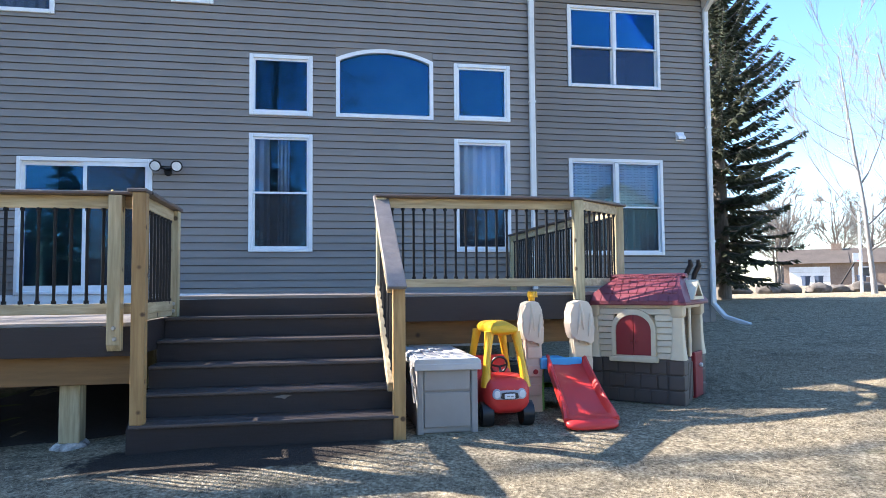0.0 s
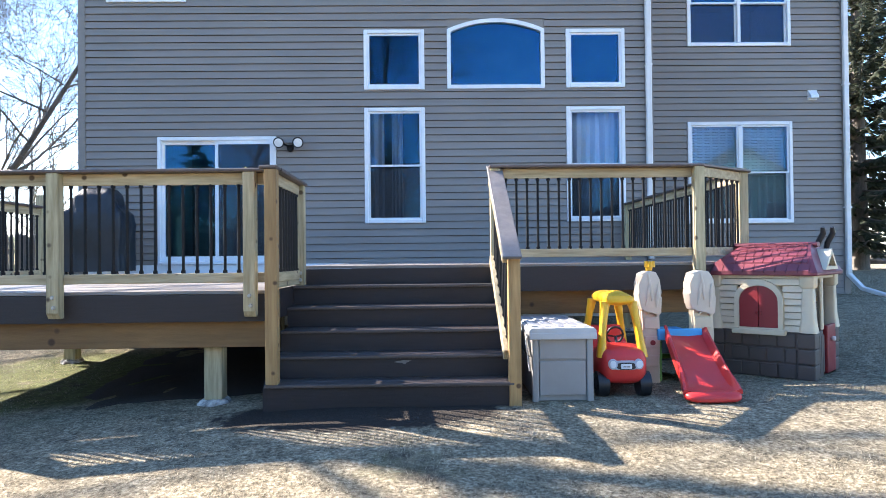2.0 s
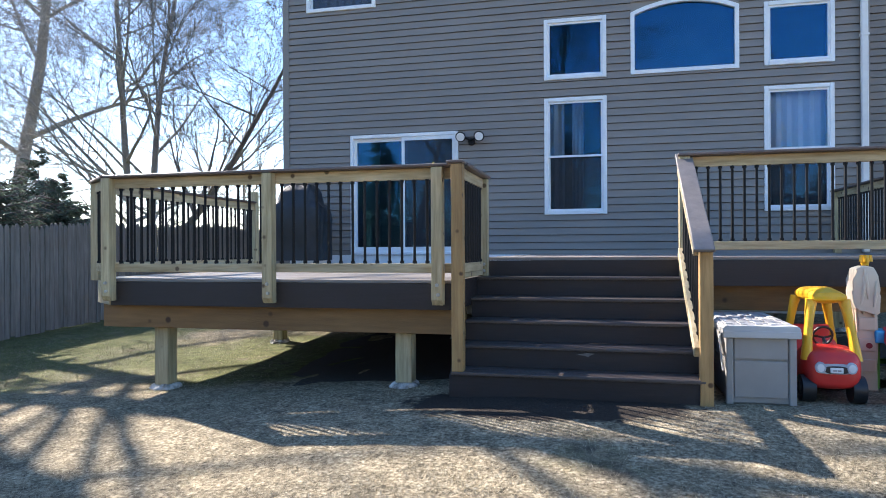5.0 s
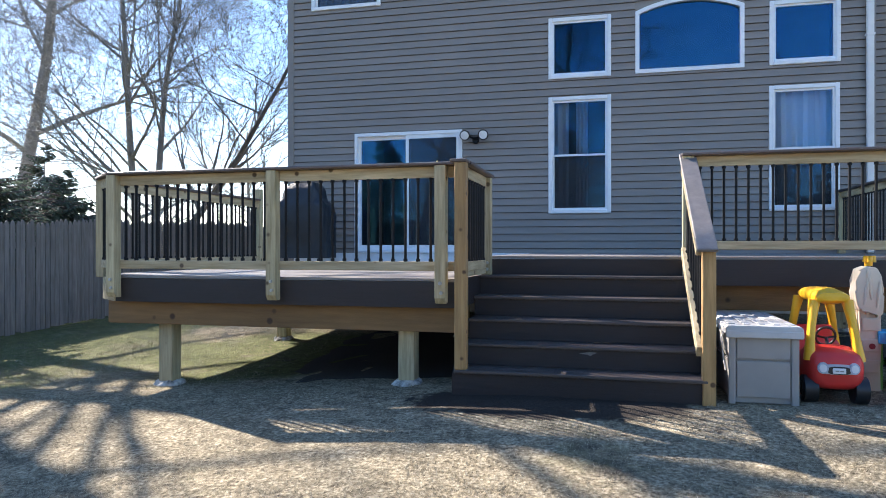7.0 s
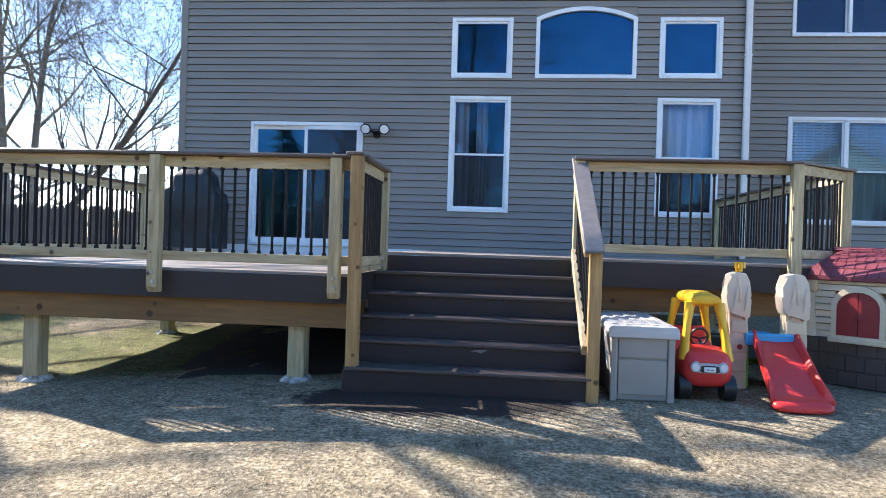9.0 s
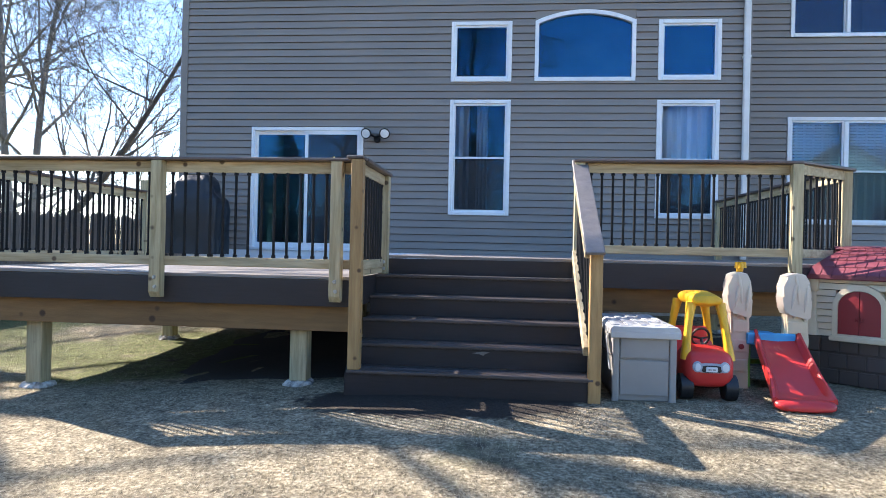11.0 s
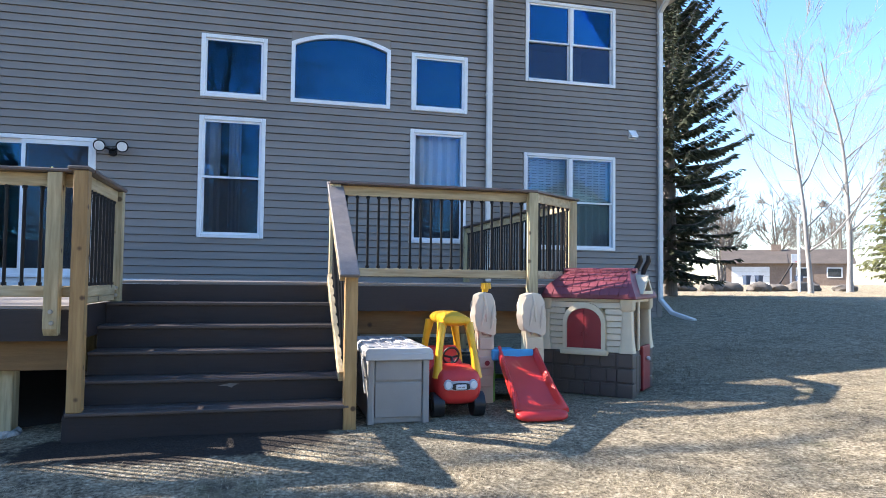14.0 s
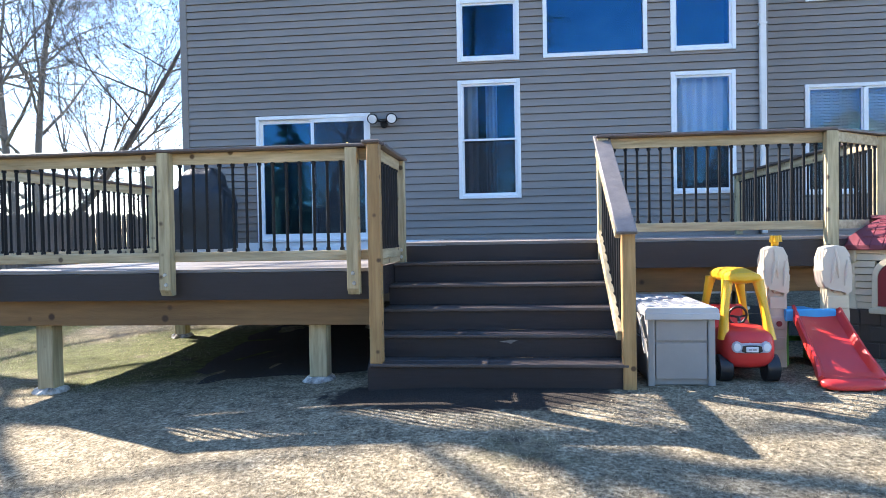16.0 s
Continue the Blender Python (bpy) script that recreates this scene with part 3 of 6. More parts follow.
def blind(x0, x1, z0, z1, y):
    b = thing("window_blind", ((x0 + x1) / 2, y, z1), "beige horizontal window blind half lowered", "blind", "blinds in the wide window")
    part("head_rail", bx(x0, x1, y - 0.02, y + 0.02, z1 - 0.04, z1, bevel=0.004), M["curtain_beige"], b)
    n = int((z1 - z0) / 0.05)
    for k in range(n):
        z = z1 - 0.06 - k * 0.05
        part("slat", prism(bmesh.new(), [(y - 0.012, z - 0.018), (y - 0.010, z - 0.020), (y + 0.012, z + 0.016), (y + 0.010, z + 0.018)], "x", x0 + 0.01, x1 - 0.01), M["curtain_beige"], b)


h7 = WING_HOLES["w7"]
for a, b in ((h7[0] + 0.08, (h7[0] + h7[1]) / 2 - 0.03), ((h7[0] + h7[1]) / 2 + 0.03, h7[1] - 0.08)):
    blind(a, b, 2.52, h7[3] - 0.03, WY + 0.135)

# corner posts, downspouts
for a in ((HX0 - 0.02, HX0 + 0.09, -0.03, 0.09, 0.2), (HX1 - 0.09, HX1 + 0.02, -0.03, 0.09, 0.2), (HX2 - 0.09, HX2 + 0.02, WY - 0.03, WY + 0.09, 0.2)):
    tagged(part("trim", bx(*a, EAVE), M["siding"], None), "taupe vinyl corner trim", "trim", kind="structure")


def downspout(label, pts, top_y):
    d = thing("downspout", pts[-1], label, "downspout")
    body = bmesh.new()
    for p0, p1 in zip(pts, pts[1:]):
        p0, p1 = Vector(p0), Vector(p1)
        t = (p1 - p0).normalized()
        beam_between(body, p0 - t * 0.02, p1 + t * 0.02, 0.09, 0.07, 0.012) if abs(t.z) < 0.95 else box(body, min(p0.x, p1.x) - 0.045, max(p0.x, p1.x) + 0.045, p0.y - 0.035, p0.y + 0.035, min(p0.z, p1.z), max(p0.z, p1.z), 0.012)
    part("pipe", body, M["spout"], d)
    x, y, _ = pts[-1] if len(pts) < 4 else pts[2]
    for z in (1.9, 4.1, 6.0):
        part("strap", bx(x - 0.055, x + 0.055, y - 0.04, y + 0.05, z, z + 0.03), M["spout"], d)


downspout("pale rectangular downspout in the house corner", [(4.43, -0.35, EAVE + 0.03), (4.43, -0.35, EAVE - 0.12), (4.43, -0.075, EAVE - 0.3), (4.43, -0.075, 1.03)], 0)
downspout("pale downspout with a spout elbow on the lawn", [(8.40, WY - 0.35, EAVE + 0.03), (8.40, WY - 0.35, EAVE - 0.12), (8.40, WY - 0.075, EAVE - 0.3), (8.40, WY - 0.075, 0.72), (8.47, WY - 0.35, 0.48), (8.60, 0.45, 0.36)], 0)
# dryer vent
vent = thing("wall_vent", (7.82, WY, 3.9), "small white wall vent hood", "vent")
bmv = prism(bmesh.new(), [(WY - 0.02, 3.87), (WY - 0.12, 3.87), (WY - 0.11, 3.92), (WY - 0.02, 4.01)], "x", 7.75, 7.90, 0.008)
part("hood", bmv, M["white_trim"], vent)
part("flange", bx(7.74, 7.91, WY - 0.022, WY - 0.004, 3.85, 4.03, bevel=0.004), M["white_trim"], vent)
# floodlight
fl = thing("floodlight", (-1.245, 0, 2.85), "black twin floodlight on the wall", "floodlight")
part("mount", cyl(bmesh.new(), (-1.245, -0.01, 2.84), (-1.245, -0.07, 2.84), 0.06, 0.05, 14), M["iron"], fl)
M["lamp_face"] = mat("frosted_lamp_glass", (0.7, 0.7, 0.68), (0.8, 0.8, 0.78), 10, 0.25, bump=0.0)
for sx in (-1, 1):
    hx = -1.245 + sx * 0.14
    arm = tube(bmesh.new(), [(-1.245, -0.06, 2.86), (-1.245 + sx * 0.07, -0.12, 2.88), (hx, -0.14, 2.91)], 0.016, 8)
    a = part("arm", arm, M["iron"], fl)
    hd = cyl(bmesh.new(), (hx, -0.06, 2.95), (hx + sx * 0.01, -0.19, 2.90), 0.045, 0.085, 16)
    hh = part("lamp_head", hd, M["iron"], fl)
    part("lens", cyl(bmesh.new(), (hx + sx * 0.01, -0.189, 2.90), (hx + sx * 0.011, -0.2, 2.897), 0.07, 0.065, 16), M["lamp_face"], fl)

# ---- deck ----
A, B = 0.85, 1.02                      # lower and upper deck level
AX0, AX1, AY = -3.80, -0.27, -5.60     # lower deck
CUT_X, CUT_Y = -3.46, -5.34             # ends of its cut corner
BX1, BY = 4.10, -4.57                  # upper deck
SX0, SX1 = -0.26, 1.56                 # stairs


def chamfer_end(y):
    """Right end of the upper deck at depth y, with its cut corner."""
    return BX1 if y > -4.12 else BX1 - (BX1 - 3.46) * (-4.12 - y) / (4.57 - 4.12)


def lower_end(y):
    """Left end of the lower deck at depth y, with its cut corner."""
    return AX0 if y > CUT_Y else AX0 + (CUT_X - AX0) * (CUT_Y - y) / (CUT_Y - AY)


lower = thing("lower_deck", (-1.9, -2.8, 0), "dark composite deck on treated pine beams and posts", "deck")
upper = thing("upper_deck", (2.0, -2.3, 0), "dark composite deck landing beside the house wall", "deck")
y = AY
while y < -0.03:
    w = min(0.138, -0.025 - y)
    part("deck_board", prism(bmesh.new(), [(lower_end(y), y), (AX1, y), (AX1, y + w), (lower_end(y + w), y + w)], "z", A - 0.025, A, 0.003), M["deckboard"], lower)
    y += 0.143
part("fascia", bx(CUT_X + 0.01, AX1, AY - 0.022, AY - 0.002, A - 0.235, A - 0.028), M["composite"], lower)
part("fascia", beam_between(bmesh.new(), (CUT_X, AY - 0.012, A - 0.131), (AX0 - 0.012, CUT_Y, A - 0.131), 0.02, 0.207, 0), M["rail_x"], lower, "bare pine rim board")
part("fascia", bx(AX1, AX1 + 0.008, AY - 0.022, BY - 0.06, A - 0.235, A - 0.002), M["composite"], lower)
part("fascia", bx(AX0 - 0.022, AX0 - 0.001, CUT_Y, -0.03, A - 0.235, A - 0.028), M["rail_y"], lower, "bare pine rim board")
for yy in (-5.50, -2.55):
    part("beam", bx(CUT_X - 0.14 if yy < -4 else AX0 + 0.05, AX1 - 0.02, yy - 0.035, yy + 0.035, A - 0.44, A - 0.236, bevel=0.004), M["beam"], lower, "darker orange-brown pine carrying beam")
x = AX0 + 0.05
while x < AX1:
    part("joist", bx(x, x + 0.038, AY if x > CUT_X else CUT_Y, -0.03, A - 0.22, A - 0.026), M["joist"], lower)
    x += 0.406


def pier(parent, x, y, ztop, labelled=True):
    g = ground_z(x, y)
    part("support_post", bx(x - 0.07, x + 0.07, y - 0.07, y + 0.07, g + 0.035, ztop, bevel=0.006), M["post"], parent, "treated pine support post")
    # poured pad with a ragged rim
    bm = bmesh.new()
    rings = ((0.15, -0.16), (0.145, -0.04), (0.135, 0.0), (0.115, 0.026), (0.095, 0.037), (0.0, 0.042))
    prev = None
    for rad, h in rings:
        ring = []
        for k in range(28):
            a = 2 * math.pi * k / 28
            q = Vector((math.cos(a), math.sin(a), h * 8 + x))
            w = rad * (1 + 0.20 * noise.noise(q * 1.7) + 0.12 * noise.noise(q * 4.3))
            ring.append(bm.verts.new((x + w * q.x, y + w * q.y, g + h + (0.022 * noise.noise(q * 3.1) if rad > 0.02 else 0))))
        if prev:
            for k in range(28):
                bm.faces.new((prev[k], prev[(k + 1) % 28], ring[(k + 1) % 28], ring[k]))
        prev = ring
    bm.faces.new(prev)
    bmesh.ops.remove_doubles(bm, verts=bm.verts, dist=0.0005)
    part("footing", bm, M["footing"], parent, "rough whitish concrete footing with dark smears")


for px, py in ((-3.06, -5.38), (-0.76, -5.38), (-3.35, -2.55), (-0.9, -2.55)):
    pier(lower, px, py, A - 0.441)
y = BY
while y < -0.03:
    w = min(0.138, -0.025 - y)
    bmb = bmesh.new()
    xe0, xe1 = chamfer_end(y), chamfer_end(y + w)
    prism(bmb, [(AX1 + 0.02, y), (xe0, y), (xe1, y + w), (AX1 + 0.02, y + w)], "z", B - 0.025, B)
    part("deck_board", bmb, M["deckboard"], upper)
    y += 0.143
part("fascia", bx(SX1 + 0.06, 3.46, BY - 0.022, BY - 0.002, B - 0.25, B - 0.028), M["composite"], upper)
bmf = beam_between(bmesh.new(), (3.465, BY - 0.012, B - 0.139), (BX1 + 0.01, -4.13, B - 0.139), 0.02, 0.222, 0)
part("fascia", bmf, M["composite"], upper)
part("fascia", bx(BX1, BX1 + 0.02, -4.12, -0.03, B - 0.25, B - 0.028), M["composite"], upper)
part("beam", bx(SX1 + 0.07, 3.85, -4.46, -4.38, B - 0.47, B - 0.252, bevel=0.004), M["beam"], upper, "darker orange-brown pine carrying beam")
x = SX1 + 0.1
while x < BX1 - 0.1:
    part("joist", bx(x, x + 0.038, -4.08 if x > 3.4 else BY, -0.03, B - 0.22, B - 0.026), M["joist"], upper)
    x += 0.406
for px, py in ((1.75, -4.30), (3.55, -4.30), (3.6, -1.6)):
    pier(upper, px, py, B - 0.471 if py < -4 else B - 0.222)

# stairs
stairs = thing("deck_stairs", (0.65, -5.3, 0), "wide dark composite stairs up to the deck", "stairs")
NOSE = [(-5.86, 0.17), (-5.60, 0.34), (-5.34, 0.51), (-5.08, 0.68), (-4.82, 0.85)]
for k, (ny, nz) in enumerate(NOSE):
    x0 = SX0 if k == 0 else AX1 + 0.012
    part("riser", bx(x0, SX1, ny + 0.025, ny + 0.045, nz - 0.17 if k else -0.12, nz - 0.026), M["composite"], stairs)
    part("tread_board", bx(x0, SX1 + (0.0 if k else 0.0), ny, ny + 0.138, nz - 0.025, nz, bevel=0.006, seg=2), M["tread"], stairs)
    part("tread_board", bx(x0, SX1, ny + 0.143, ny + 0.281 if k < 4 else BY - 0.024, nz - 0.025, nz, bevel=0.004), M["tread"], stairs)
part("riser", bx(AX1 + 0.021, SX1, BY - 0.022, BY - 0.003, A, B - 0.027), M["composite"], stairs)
sb = prism(bmesh.new(), [(-5.83, -0.1), (-5.83, 0.14), (-4.60, 0.95), (-4.60, 0.55), (-5.5, -0.1)], "x", SX1 + 0.001, SX1 + 0.035)
part("stringer", sb, M["composite"], stairs)
sb = prism(bmesh.new(), [(-5.83, -0.1), (-5.83, 0.14), (-5.60, 0.30), (-5.60, -0.1)], "x", SX0 - 0.02, SX0 - 0.001)
part("stringer", sb, M["composite"], stairs)


M["scuff"] = mat("pale_scuff", (0.16, 0.14, 0.13), (0.24, 0.22, 0.20), 40, 0.8, bump=0.3)
mark = prism(bmesh.new(), [(0.66, 0.285), (0.74, 0.300), (0.80, 0.296), (0.76, 0.280), (0.75, 0.268), (0.72, 0.279)], "y", -5.5775, -5.5745)
part("scuff", mark, M["scuff"], stairs, "pale scuffed mark on a riser")


# railings
def baluster_mesh(h):
    bm = bmesh.new()
    cyl(bm, (0, 0, 0), (0, 0, h), 0.0115, n=8)
    for a, b in ((0.0, 0.025), (h - 0.025, h)):
        cyl(bm, (0, 0, a), (0, 0, b), 0.018, n=8)
    return mesh_of("baluster", bm, M["iron"], True)


BAL, BAL_TALL = baluster_mesh(0.655), baluster_mesh(0.678)
bolt_bm = cyl(bmesh.new(), (0, 0, 0), (0, -0.012, 0), 0.016, 0.012, 10)
BOLT = mesh_of("bolt", bolt_bm, M["bolt"])


def rail_run(parent, p0, p1, zf, material, spacing=0.1, up=0.0):
    """Bottom rail, top rail, cap and balusters between two posts; zf is the floor under them."""
    p0, p1 = Vector((*p0, 0)), Vector((*p1, 0))
    d = p1 - p0
    part("bottom_rail", beam_between(bmesh.new(), p0 + Vector((0, 0, zf + 0.098)), p1 + Vector((0, 0, zf + 0.098)), 0.038, 0.075), material, parent)
    part("top_rail", beam_between(bmesh.new(), p0 + Vector((0, 0, zf + 0.828 + up)), p1 + Vector((0, 0, zf + 0.828 + up)), 0.038, 0.088), material, parent)
    n = max(1, round(d.length / spacing))
    for k in range(n):
        q = p0 + d * ((k + 0.5) / n)
        same_part("baluster", BAL_TALL if up else BAL, parent, Matrix.Translation((q.x, q.y, zf + 0.1325)))


def post(parent, x, y, z0, z1, material="post", bolts=0, half=0.0445):
    bm = bmesh.new()
    if bolts:
        prism(bm, [(y - half, z1), (y + half, z1), (y + half, z0), (y - half + 0.03, z0), (y - half, z0 + 0.045)], "x", x - half, x + half, 0.004)
    else:
        box(bm, x - half, x + half, y - half, y + half, z0, z1, 0.004)
    p = part("post", bm, M[material], parent)
    for k in range(bolts):
        b = new("bolt", BOLT)
        b.parent = p
        b.matrix_basis = Matrix.Translation((x + 0.01 - 0.008 * k, y - half, z0 + 0.085 + 0.075 * k))
    return p


def cap_run(parent, pts, z, w=0.14):
    for (a, b) in zip(pts, pts[1:]):
        part("cap", beam_between(bmesh.new(), (*a, z), (*b, z), w, 0.026, 0.006), M["cap"], parent, "dark composite rail cap")


lr = thing("lower_deck_railing", (-1.9, AY, A), "treated pine railing with black metal balusters", "railing")
RY = AY - 0.012
UP = 0.022
TOP = A + 0.872 + UP
for px in (-3.435, -1.865, -0.405):
    post(lr, px, AY - 0.067, A - 0.195, TOP, bolts=2)
rail_run(lr, (-3.39, RY - 0.01), (-1.91, RY - 0.01), A, M["rail_x"], 0.103, UP)
rail_run(lr, (-1.82, RY - 0.01), (-0.45, RY - 0.01), A, M["rail_x"], 0.103, UP)
part("bottom_rail", beam_between(bmesh.new(), (-0.36, RY, A + 0.098), (-0.255, RY, A + 0.098), 0.038, 0.075), M["rail_x"], lr)
part("top_rail", beam_between(bmesh.new(), (-0.36, RY, A + 0.828 + UP), (-0.255, RY, A + 0.828 + UP), 0.038, 0.088), M["rail_x"], lr)
post(lr, -0.210, -5.815, 0.171, TOP, "newel")
post(lr, -0.222, -4.665, A - 0.0, TOP)
for k in range(2):
    b = new("bolt", BOLT)
    attach(b, lr)
    b.matrix_basis = Matrix.Translation((-0.21, -4.7095, A + 0.05 + 0.06 * k))
rail_run(lr, (-0.235, -5.77), (-0.235, -4.71), A, M["rail_y"], 0.105, UP)
part("bottom_rail", beam_between(bmesh.new(), (-0.236, -5.77, A + 0.036), (-0.236, -4.71, A + 0.036), 0.034, 0.047), M["rail_y"], lr)
# cut corner and the far side
post(lr, -3.86, -5.30, A - 0.03, TOP)
rail_run(lr, (-3.48, -5.63), (-3.82, -5.345), A, M["rail_x"], 0.103, UP)
post(lr, -3.86, -2.30, A - 0.03, A + 1.06)
rail_run(lr, (-3.845, -5.255), (-3.855, -2.345), A, M["rail_y"], 0.103, UP)
CAP = A + 0.886 + UP
cap_run(lr, [(-3.46, AY - 0.05), (-0.15, AY - 0.05)], CAP)
cap_run(lr, [(-3.43, AY - 0.063), (-3.87, -5.285)], CAP + 0.0006)
cap_run(lr, [(-0.225, -5.868), (-0.225, -4.61)], CAP + 0.0015, 0.13)
cap_run(lr, [(-3.86, -5.31), (-3.86, -2.35)], CAP + 0.001, 0.13)

ur = thing("upper_deck_railing", (2.6, BY, B), "treated pine railing with black metal balusters", "railing")
UY = BY - 0.012
rail_run(ur, (1.60, UY), (3.36, UY), B, M["rail_x"], 0.1)
post(ur, 3.405, BY - 0.067, B - 0.30, B + 0.872, bolts=2)
post(ur, 4.03, -4.15, B - 0.30, B + 0.872)
rail_run(ur, (3.45, BY - 0.05), (3.99, -4.19), B, M["rail_x"], 0.1)
post(ur, 4.06, -0.10, B, B + 0.872)
rail_run(ur, (4.045, -4.105), (4.06, -0.145), B, M["rail_y"], 0.1)
cap_run(ur, [(1.49, UY - 0.03), (3.45, UY - 0.03)], B + 0.886)
cap_run(ur, [(3.40, UY - 0.035), (4.07, -4.13)], B + 0.8868)
cap_run(ur, [(4.05, -4.16), (4.06, -0.03)], B + 0.8862)

sr = thing("stair_railing", (1.56, -5.3, 0.17), "sloping stair railing with a brown cap board", "railing")
post(sr, 1.565, -5.815, ground_z(1.56, -5.8) - 0.05, 1.075, "newel")
post(sr, 1.545, BY - 0.045, B - 0.17, B + 0.872)
part("cap", beam_between(bmesh.new(), (1.545, -5.92, 1.075), (1.545, -4.56, 1.915), 0.14, 0.028, 0.006), M["cap_worn"], sr, "weathered composite cap board")
part("top_rail", beam_between(bmesh.new(), (1.505, -5.78, 1.075), (1.505, -4.64, 1.78), 0.038, 0.085), M["rail_y"], sr)
part("bottom_rail", beam_between(bmesh.new(), (1.505, -5.80, 0.36), (1.505, -4.66, 1.065), 0.038, 0.085), M["rail_y"], sr)
for k in range(9):
    f = (k + 0.6) / 9.2
    yy = -5.76 + f * 1.08
    zb = 0.36 + (yy + 5.80) / 1.14 * 0.705
    bmb = cyl(bmesh.new(), (1.53, yy, zb - 0.02), (1.53, yy, zb + 0.70), 0.0115, n=8)
    cyl(bmb, (1.53, yy, zb + 0.035), (1.53, yy, zb + 0.065), 0.018, n=8)
    part("baluster", bmb, M["iron"], sr, "", True)

# ---- toys and loose things ----
def plastic(name, c, rough=0.38, fade=0.10):
    return mat(name, tuple(v * (1 - fade) for v in c), c, 6, rough, bump=0.06, bscale=90, big=0.08)


M["red"] = plastic("red_plastic", (0.62, 0.035, 0.03))
M["maroon"] = plastic("maroon_plastic", (0.18, 0.034, 0.046), 0.5)
M["shutter"] = plastic("dark_red_plastic", (0.25, 0.015, 0.021), 0.45)
M["yellow"] = plastic("yellow_plastic", (0.85, 0.45, 0.02), 0.35)
M["beige"] = plastic("beige_plastic", (0.66, 0.55, 0.38), 0.5)
M["stonebeige"] = plastic("pinkish_tan_plastic", (0.62, 0.47, 0.36), 0.55)
M["brownplastic"] = plastic("dark_brown_plastic", (0.085, 0.062, 0.052), 0.55)
M["blue"] = plastic("blue_plastic", (0.05, 0.38, 0.72), 0.4)
M["green"] = plastic("green_plastic", (0.16, 0.35, 0.06), 0.4)
M["boxgrey"] = plastic("taupe_resin", (0.30, 0.28, 0.26), 0.5)
M["boxlid"] = plastic("pale_grey_resin", (0.46, 0.45, 0.44), 0.45)
M["blackplastic"] = plastic("black_plastic", (0.018, 0.018, 0.02), 0.4)
M["whiteplastic"] = plastic("white_plastic", (0.72, 0.72, 0.72), 0.4)
M["silver"] = plastic("grey_sticker", (0.42, 0.46, 0.52), 0.3)
M["tarp"] = mat("black_vinyl_cover", (0.010, 0.011, 0.013), (0.022, 0.023, 0.026), 4, 0.5, bump=0.9, bscale=7, big=0.2)


def loft(bm, sections, n=20, e=2.6, axis="y"):
    """Rounded body along an axis: sections of (place, c0, c1, z0, z1), the span across and in height."""
    rings = []
    for s, a0, a1, z0, z1 in sections:
        ring = []
        for k in range(n):
            t = 2 * math.pi * k / n
            c, sn = math.cos(t), math.sin(t)
            u = math.copysign(abs(c) ** (2 / e), c)
            v = math.copysign(abs(sn) ** (2 / e), sn)
            p = ((a0 + a1) / 2 + u * (a1 - a0) / 2, (z0 + z1) / 2 + v * (z1 - z0) / 2)
            ring.append(bm.verts.new((p[0], s, p[1]) if axis == "y" else ((s, p[0], p[1]) if axis == "x" else (p[0], p[1], s))))
        rings.append(ring)
    for a, b in zip(rings, rings[1:]):
        for k in range(n):
            bm.faces.new((a[k], a[(k + 1) % n], b[(k + 1) % n], b[k]))
    bm.faces.new(rings[0][::-1])
    bm.faces.new(rings[-1])
    return bm


# storage box: long side runs under the railing
sb = thing("storage_box", (1.94, -5.2, 0), "grey resin outdoor storage box with a pale lid", "storage box")
X0, X1, Y0, Y1, ZT = 1.705, 2.165, -5.745, -4.66, 0.485
part("body", bx(X0 + 0.025, X1 - 0.025, Y0 + 0.025, Y1 - 0.025, 0.0, ZT, bevel=0.008), M["boxgrey"], sb)
for cx in (X0, X1 - 0.05):
    for cy in (Y0, Y1 - 0.05):
        part("corner_post", bx(cx, cx + 0.05, cy, cy + 0.05, -0.01, ZT - 0.002, bevel=0.012, seg=2), M["boxgrey"], sb)
for z0, z1 in ((0.045, 0.30), (0.315, 0.47)):
    part("panel", bx(X0 + 0.056, X1 - 0.056, Y0 + 0.008, Y0 + 0.03, z0, z1, bevel=0.006, seg=2), M["boxgrey"], sb)
    part("panel", bx(X0 + 0.008, X0 + 0.03, Y0 + 0.06, Y1 - 0.06, z0, z1, bevel=0.006, seg=2), M["boxgrey"], sb)
    part("panel", bx(X1 - 0.03, X1 - 0.008, Y0 + 0.06, Y1 - 0.06, z0, z1, bevel=0.006, seg=2), M["boxgrey"], sb)
lid = part("lid", prism(bmesh.new(), [(X0 - 0.02, ZT + 0.003), (X1 + 0.02, ZT + 0.003), (X1 + 0.022, ZT + 0.045), (X1 + 0.004, ZT + 0.066), (X0 - 0.004, ZT + 0.066), (X0 - 0.022, ZT + 0.045)], "y", Y0 - 0.025, Y1 + 0.01, 0.008), M["boxlid"], sb, "pale resin lid")
for k in range(5):
    rx = X0 + 0.035 + k * (X1 - X0 - 0.07) / 4
    part("rib", bx(rx - 0.024, rx + 0.024, Y0 + 0.06, Y1 - 0.05, ZT + 0.064, ZT + 0.073, bevel=0.005), M["boxlid"], lid)
part("lip", bx(X0 - 0.022, X1 + 0.022, Y0 - 0.03, Y0 - 0.018, ZT - 0.02, ZT + 0.03, bevel=0.005), M["boxlid"], lid)
# strap on the side
part("strap", tube(bmesh.new(), [(X0 - 0.02, -5.66, 0.49), (X0 - 0.035, -5.66, 0.45), (X0 - 0.02, -5.67, 0.30), (X0 - 0.01, -5.68, 0.22)], 0.006, 6), M["whiteplastic"], sb)

